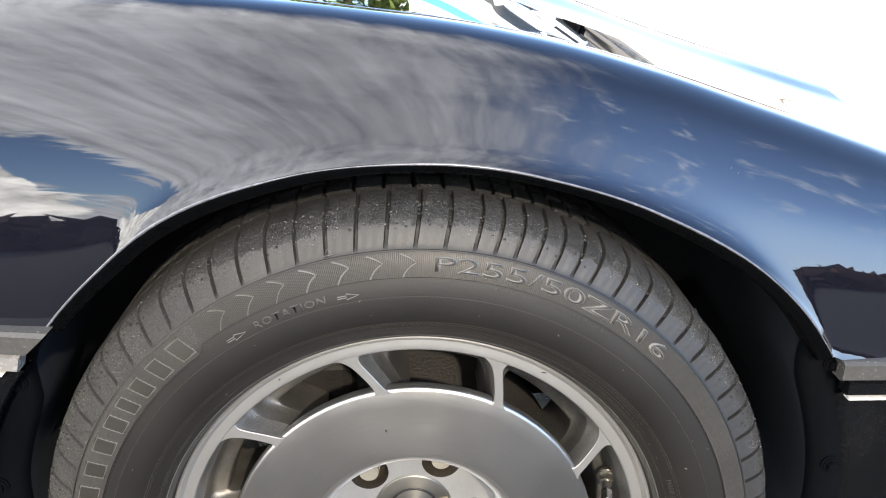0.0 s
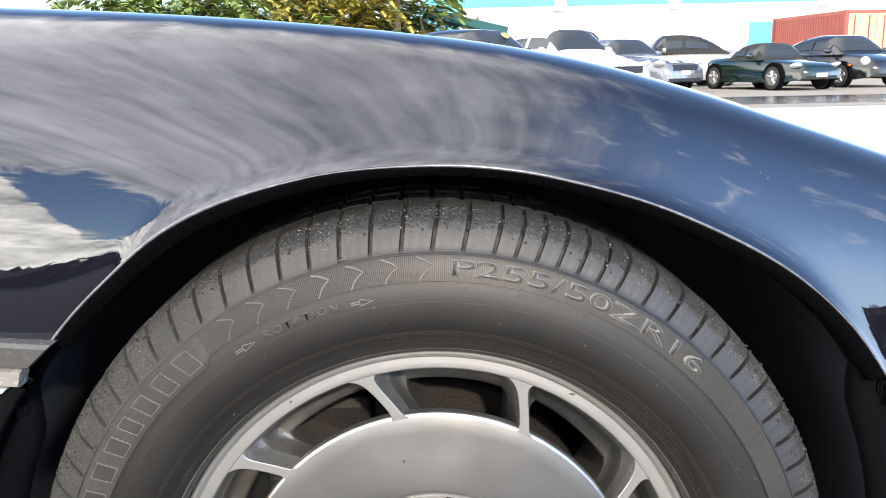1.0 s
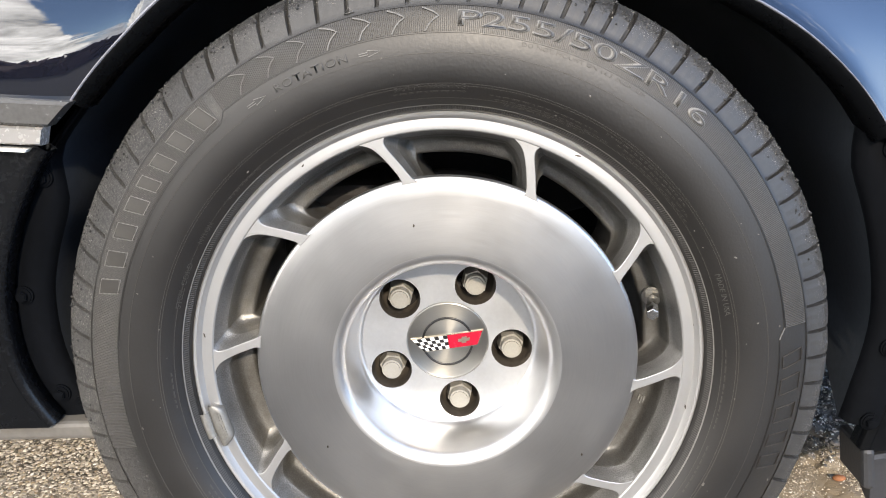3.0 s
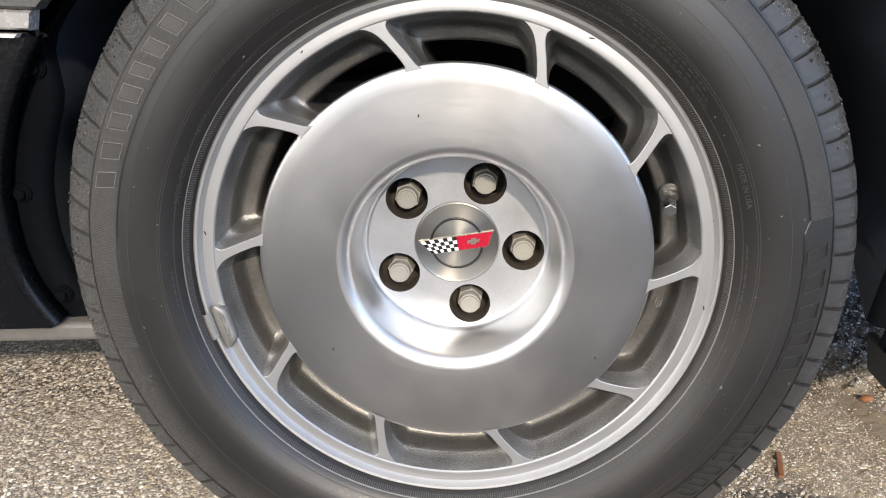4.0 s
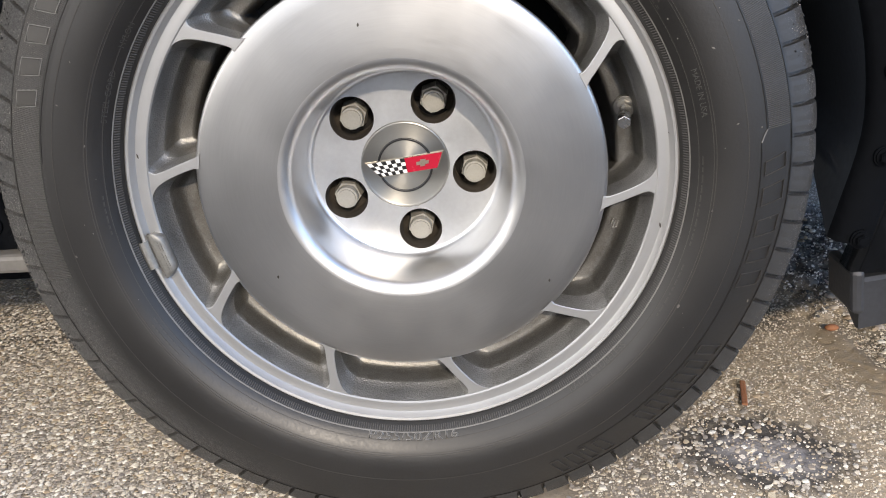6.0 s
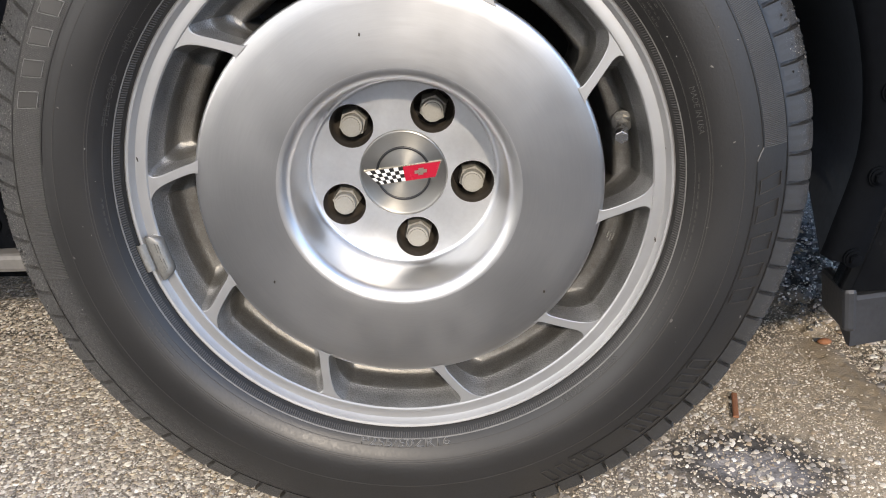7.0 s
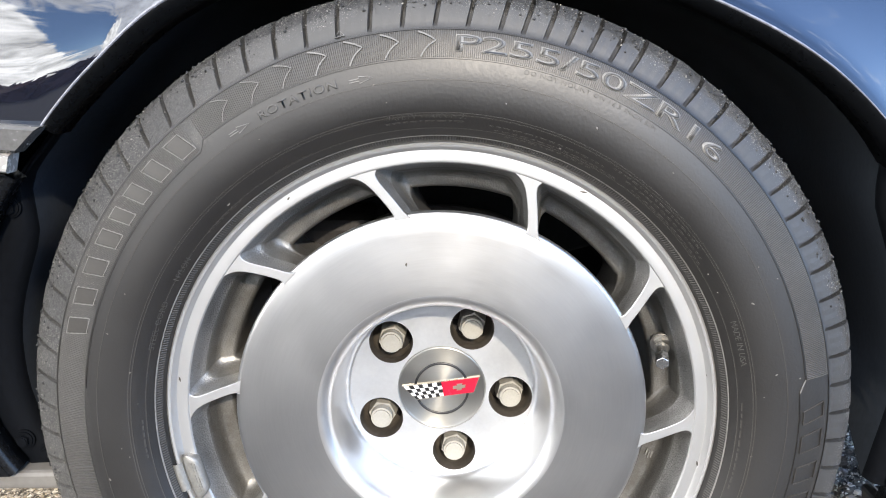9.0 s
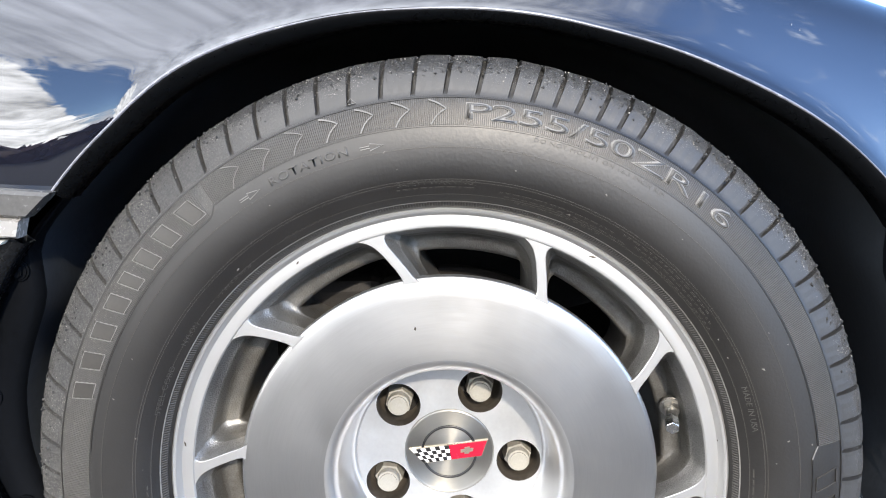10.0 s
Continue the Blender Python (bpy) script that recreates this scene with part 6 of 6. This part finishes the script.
        bmesh.ops.create_uvsphere(b, u_segments=14, v_segments=8, radius=1, matrix=pose(L / 2 - L * (roof[0] + 0.07), sg * (W + 0.04), hood + 0.06) @ Matrix.Diagonal((0.06, 0.12, 0.075, 1)))
        part("wing_mirror", b, paint, top, smooth=True)
    if mouth:
        part("grille", soft_box(L / 2 - 0.12, L / 2 + 0.012, -W * 0.45, W * 0.45, nose - 0.12, nose + 0.03, 0.02), BLACK, top)
    part("lower_grille", soft_box(L / 2 - 0.14, L / 2 + 0.006, -W * 0.6, W * 0.6, 0.26, 0.36, 0.02), BLACK, top)
    part("number_plate", soft_box(L / 2, L / 2 + 0.025, -0.16, 0.16, nose - 0.22, nose - 0.12, 0.004), WHITE, top, "plain white plate")
    if stripes:
        for sg in (-1, 1):
            pts = [[(L / 2 - 0.12 - (L * roof[0] - 0.1) * i / 11, y, spline((0, 0.06, roof[0], 0.6, 0.93, 1), (nose, nose + 0.12, hood, hood + 0.07, hood + 0.04, hood - 0.2), 0.03 + (roof[0] - 0.04) * i / 11) + 0.006) for y in (sg * 0.08, sg * 0.36)] for i in range(12)]
            link("stripe", grid_mesh("stripe", pts), WHITE, top, "white racing stripe")
    for sx in (L / 2 - 0.20 * L, -L / 2 + 0.20 * L):
        for sg in (-1, 1):
            y0, y1 = sg * (W - 0.20), sg * (W + 0.005)
            part("arch_shadow", rod(wheel_r + 0.05, (sx, sg * (W - 0.12), wheel_r + 0.02), (sx, sg * (W - 0.008), wheel_r + 0.02), 26), LINER, top)
            w = part("tyre", rod(wheel_r, (sx, y0, wheel_r), (sx, y1, wheel_r), 28, bevel=0.03), RUBBER_FAR, top)
            spokes = [rod(0.205, (sx, sg * (W - 0.04), wheel_r), (sx, sg * (W + 0.010), wheel_r), 24, 0.19)]
            for k in range(5):
                a = radians(72 * k + 18)
                spokes.append(rod(0.032, (sx, sg * (W + 0.016), wheel_r), (sx + 0.18 * math.cos(a), sg * (W + 0.012), wheel_r + 0.18 * math.sin(a)), 6))
            part("rim", merged(*spokes), rims, top)
    return top


GREEN_CAR = material("dark_green_paint", (0.004, 0.017, 0.015), 0.15, 0.0, vary=0.1, coat=1.0)
BLACK_CAR = material("black_car_paint", (0.010, 0.011, 0.013), 0.15, 0.0, vary=0.1, coat=1.0)
GREY_CAR = material("grey_car_paint", (0.22, 0.23, 0.26), 0.25, 0.5, vary=0.08, coat=1.0)
SILVER_CAR = material("silver_car_paint", (0.50, 0.47, 0.44), 0.28, 0.5, vary=0.08, coat=1.0)
WHITE_CAR = material("white_car_paint", (0.8, 0.8, 0.79), 0.25, 0.0, vary=0.04, coat=1.0)
RED_CAR = material("red_car_paint", (0.5, 0.02, 0.03), 0.2, 0.0, vary=0.08, coat=1.0)
CLOTH = material("black_cloth_top", (0.02, 0.022, 0.024), 0.85, 0.0, vary=0.2)

parked_car("dark green two-seat roadster parked beside a puddle", GREEN_CAR, (9.58, 20.3), -72, 3.95, 1.66, 1.20, 0.80, 0.54, (0.34, 0.44, 0.58, 0.72), CLOTH, mouth=False)
parked_car("black rounded hatchback with big round headlights", BLACK_CAR, (11.9, 21.4), -75, 4.1, 1.8, 1.40, 0.90, 0.62, (0.24, 0.40, 0.62, 0.95), lamp="round", mouth=False)
parked_car("grey coupe with white bonnet stripes", GREY_CAR, (6.27, 20.5), -60, 4.7, 1.88, 1.40, 0.93, 0.66, (0.34, 0.46, 0.64, 0.88), stripes=True)
parked_car("white saloon parked beside the black one", WHITE_CAR, (4.12, 17.3), -60, 4.7, 1.85, 1.56, 1.0, 0.66)
parked_car("black saloon with a yellow sticker on its windscreen", BLACK_CAR, (2.30, 13.7), -47, 4.65, 1.8, 1.43, 0.94, 0.62)
parked_car("silver convertible with a black cloth top", SILVER_CAR, (5.3, 26.3), 184, 4.6, 1.82, 1.58, 1.05, 0.7, (0.30, 0.42, 0.62, 0.84), CLOTH)
parked_car("black estate car in the back row", BLACK_CAR, (5.0, 28.0), -94, 4.7, 1.95, 1.92, 1.2, 0.8, (0.26, 0.36, 0.8, 0.97))
parked_car("red car parked under the trees", RED_CAR, (-0.9, 20.6), -75, 4.4, 1.8, 1.40, 0.96, 0.66)
dot = rod(0.085, (0, 0, 0), (0, 0, 0.004), 24)
sticker = part("sticker", dot, LEAFY, None)
tagged(sticker, "round yellow price sticker on a windscreen", "sticker")
sticker.matrix_world = Matrix.Translation((1.337, 15.042, 1.282)) @ Vector((0.43, -0.42, 0.80)).to_track_quat("Z", "Y").to_matrix().to_4x4()


def building():
    b = new("building")
    b.location = (14, 42, 0)
    tagged(b, "long white building with turquoise bands", "building", kind="structure")
    part("wall", soft_box(-14.5, 26, 0, 6, -0.02, 7.5, 0.02), WALLW, b, "white rendered wall")
    part("band", soft_box(-14.55, 26.05, -0.06, 0.4, 3.55, 3.95, 0.02), CYAN, b, "turquoise painted band")
    part("corner_panel", soft_box(-14.6, -12.6, -0.05, 0.5, 0.0, 3.55, 0.02), CYAN, b, "turquoise corner panel")
    part("corner_panel", soft_box(1.7, 3.2, -0.05, 0.5, 0.0, 2.6, 0.02), CYAN, b, "turquoise door panel")
    for x in (-8.0, -2.4, 5.0):
        part("bracket", soft_box(x, x + 0.6, -0.35, 0.1, 3.3, 4.1, 0.03), WALLW, b)
    return b


building()


def awning():
    a = new("awning")
    a.location = (0.6, 34, 0)
    tagged(a, "dark teal sloping canvas awning on posts", "awning")
    b = soft_box(-1.0, 2.1, -1.2, 1.2, -0.16, 0.16, 0.02)
    ob = part("canopy", b, TEAL, a)
    ob.matrix_basis = pose(0.3, 0, 2.55, 0, 14, 0)
    for x in (-1.0, 1.2):
        part("post", rod(0.06, (x, -1.0, 0), (x, -1.0, 2.6), 12), BARK, a)


awning()


def container():
    c = new("shipping_container")
    c.matrix_world = pose(16.3, 33.2, 0, 0, 0, 94)
    tagged(c, "rust red shipping container with tan doors", "container")
    pts = []
    for i in range(121):
        x = 6.06 * i / 120
        d = 0.04 if (i // 2) % 2 else 0.0
        pts.append([(x, d, 0.15), (x, d, 2.45)])
    link("side_panel", grid_mesh("side_panel", pts), BOXRED, c, "corrugated red steel side", smooth=False)
    part("roof", soft_box(0, 6.06, -2.44, 0.05, 2.44, 2.59, 0.01), BOXRED, c)
    part("floor", soft_box(0, 6.06, -2.44, 0.05, 0.0, 0.16, 0.01), BOXRED, c)
    part("back_panel", soft_box(0.03, 6.03, -2.44, -2.38, 0.1, 2.5, 0.01), BOXRED, c)
    part("end_panel", soft_box(5.98, 6.05, -2.42, 0.02, 0.1, 2.5, 0.01), BOXRED, c)
    for k in range(2):
        y0 = -2.42 + 1.22 * k
        part("door", soft_box(-0.05, 0.0, y0, y0 + 1.2, 0.14, 2.46, 0.015), BOXTAN, c, "tan door leaf")
        for q in (0.3, 0.9):
            part("lock_bar", rod(0.022, (-0.08, y0 + q, 0.2), (-0.08, y0 + q, 2.4), 10), BOXRED, c)
    for x, y in ((0, 0), (0, -2.44), (6.0, 0), (6.0, -2.44)):
        part("corner_post", soft_box(x - 0.06, x + 0.1, y - 0.06, y + 0.1, 0, 2.6, 0.01), BOXRED, c)


container()
for k, (x, y, h, s, m, pal) in enumerate(((-7.5, 28, 4.2, 3.2, [LEAFG], False), (-5.2, 30, 4.6, 3.4, [LEAFY, LEAFG], False), (-3.4, 31, 4.4, 3.0, [LEAFY], False), (-1.4, 31.5, 6.5, 3.6, [LEAFG], True), (-2.4, 33, 4.2, 3.2, [LEAFG, LEAFY], False), (-10.5, 30, 4.6, 3.6, [LEAFG], False), (-0.6, 35, 4.0, 2.6, [LEAFY, LEAFG], False))):
    tree(x, y, h, s, m, 30 + k, "palm with a rough trunk and green fronds" if pal else "bushy yellow-green palm clump", pal)


def treeline(name, x0, x1, y, h0, h1, seed, label):
    """Scrub and roofs behind the camera, seen only mirrored in the paint."""
    rng = np.random.RandomState(seed)
    verts, faces = [], []
    for _ in range(9000):
        x = rng.uniform(x0, x1)
        top = h0 + (h1 - h0) * (0.5 + 0.5 * noise.noise(Vector((x * 0.12, seed, 0.3)))) + 0.3 * noise.noise(Vector((x * 0.9, seed, 2)))
        z = top * rng.uniform(0, 1) ** 0.6
        yy = y + rng.uniform(-1.5, 1.5)
        r = rng.uniform(0.12, 0.3)
        n = len(verts)
        a, b = rng.normal(0, r, 3), rng.normal(0, r, 3)
        p = np.array((x, yy, z))
        verts += [tuple(p - a), tuple(p + b), tuple(p + a), tuple(p - b)]
        faces.append((n, n + 1, n + 2, n + 3))
    mesh = bpy.data.meshes.new(name)
    mesh.from_pydata(verts, [], faces)
    return tagged(link(name, mesh, HEDGE, smooth=False), label, "hedge", kind="stuff")


treeline("scrub", -30, 30, -9, 0.32, 0.72, 3, "dark brown-green scrub mirrored in the paint")

# ---- small things on the ground ----
leaf = part("dry_leaf", soft_box(-0.0032, 0.0032, -0.025, 0.025, 0.001, 0.004, 0.0014), RUST)
leaf.location, leaf.rotation_euler = (0.345, 0.110, ground_h(0.345, 0.110) + 0.001), (0, 0, radians(-14))
tagged(leaf, "narrow rust-brown dry leaf on the asphalt", "leaf")
nut_b = bmesh.new()
bmesh.ops.create_icosphere(nut_b, subdivisions=2, radius=0.007, matrix=Matrix.Diagonal((1.3, 0.8, 0.6, 1)))
seed_pod = part("seed_pod", nut_b, RUST, smooth=True)
seed_pod.location = (0.497, 0.250, ground_h(0.497, 0.250) + 0.005)
tagged(seed_pod, "small brown seed pod on the ground", "seed pod")
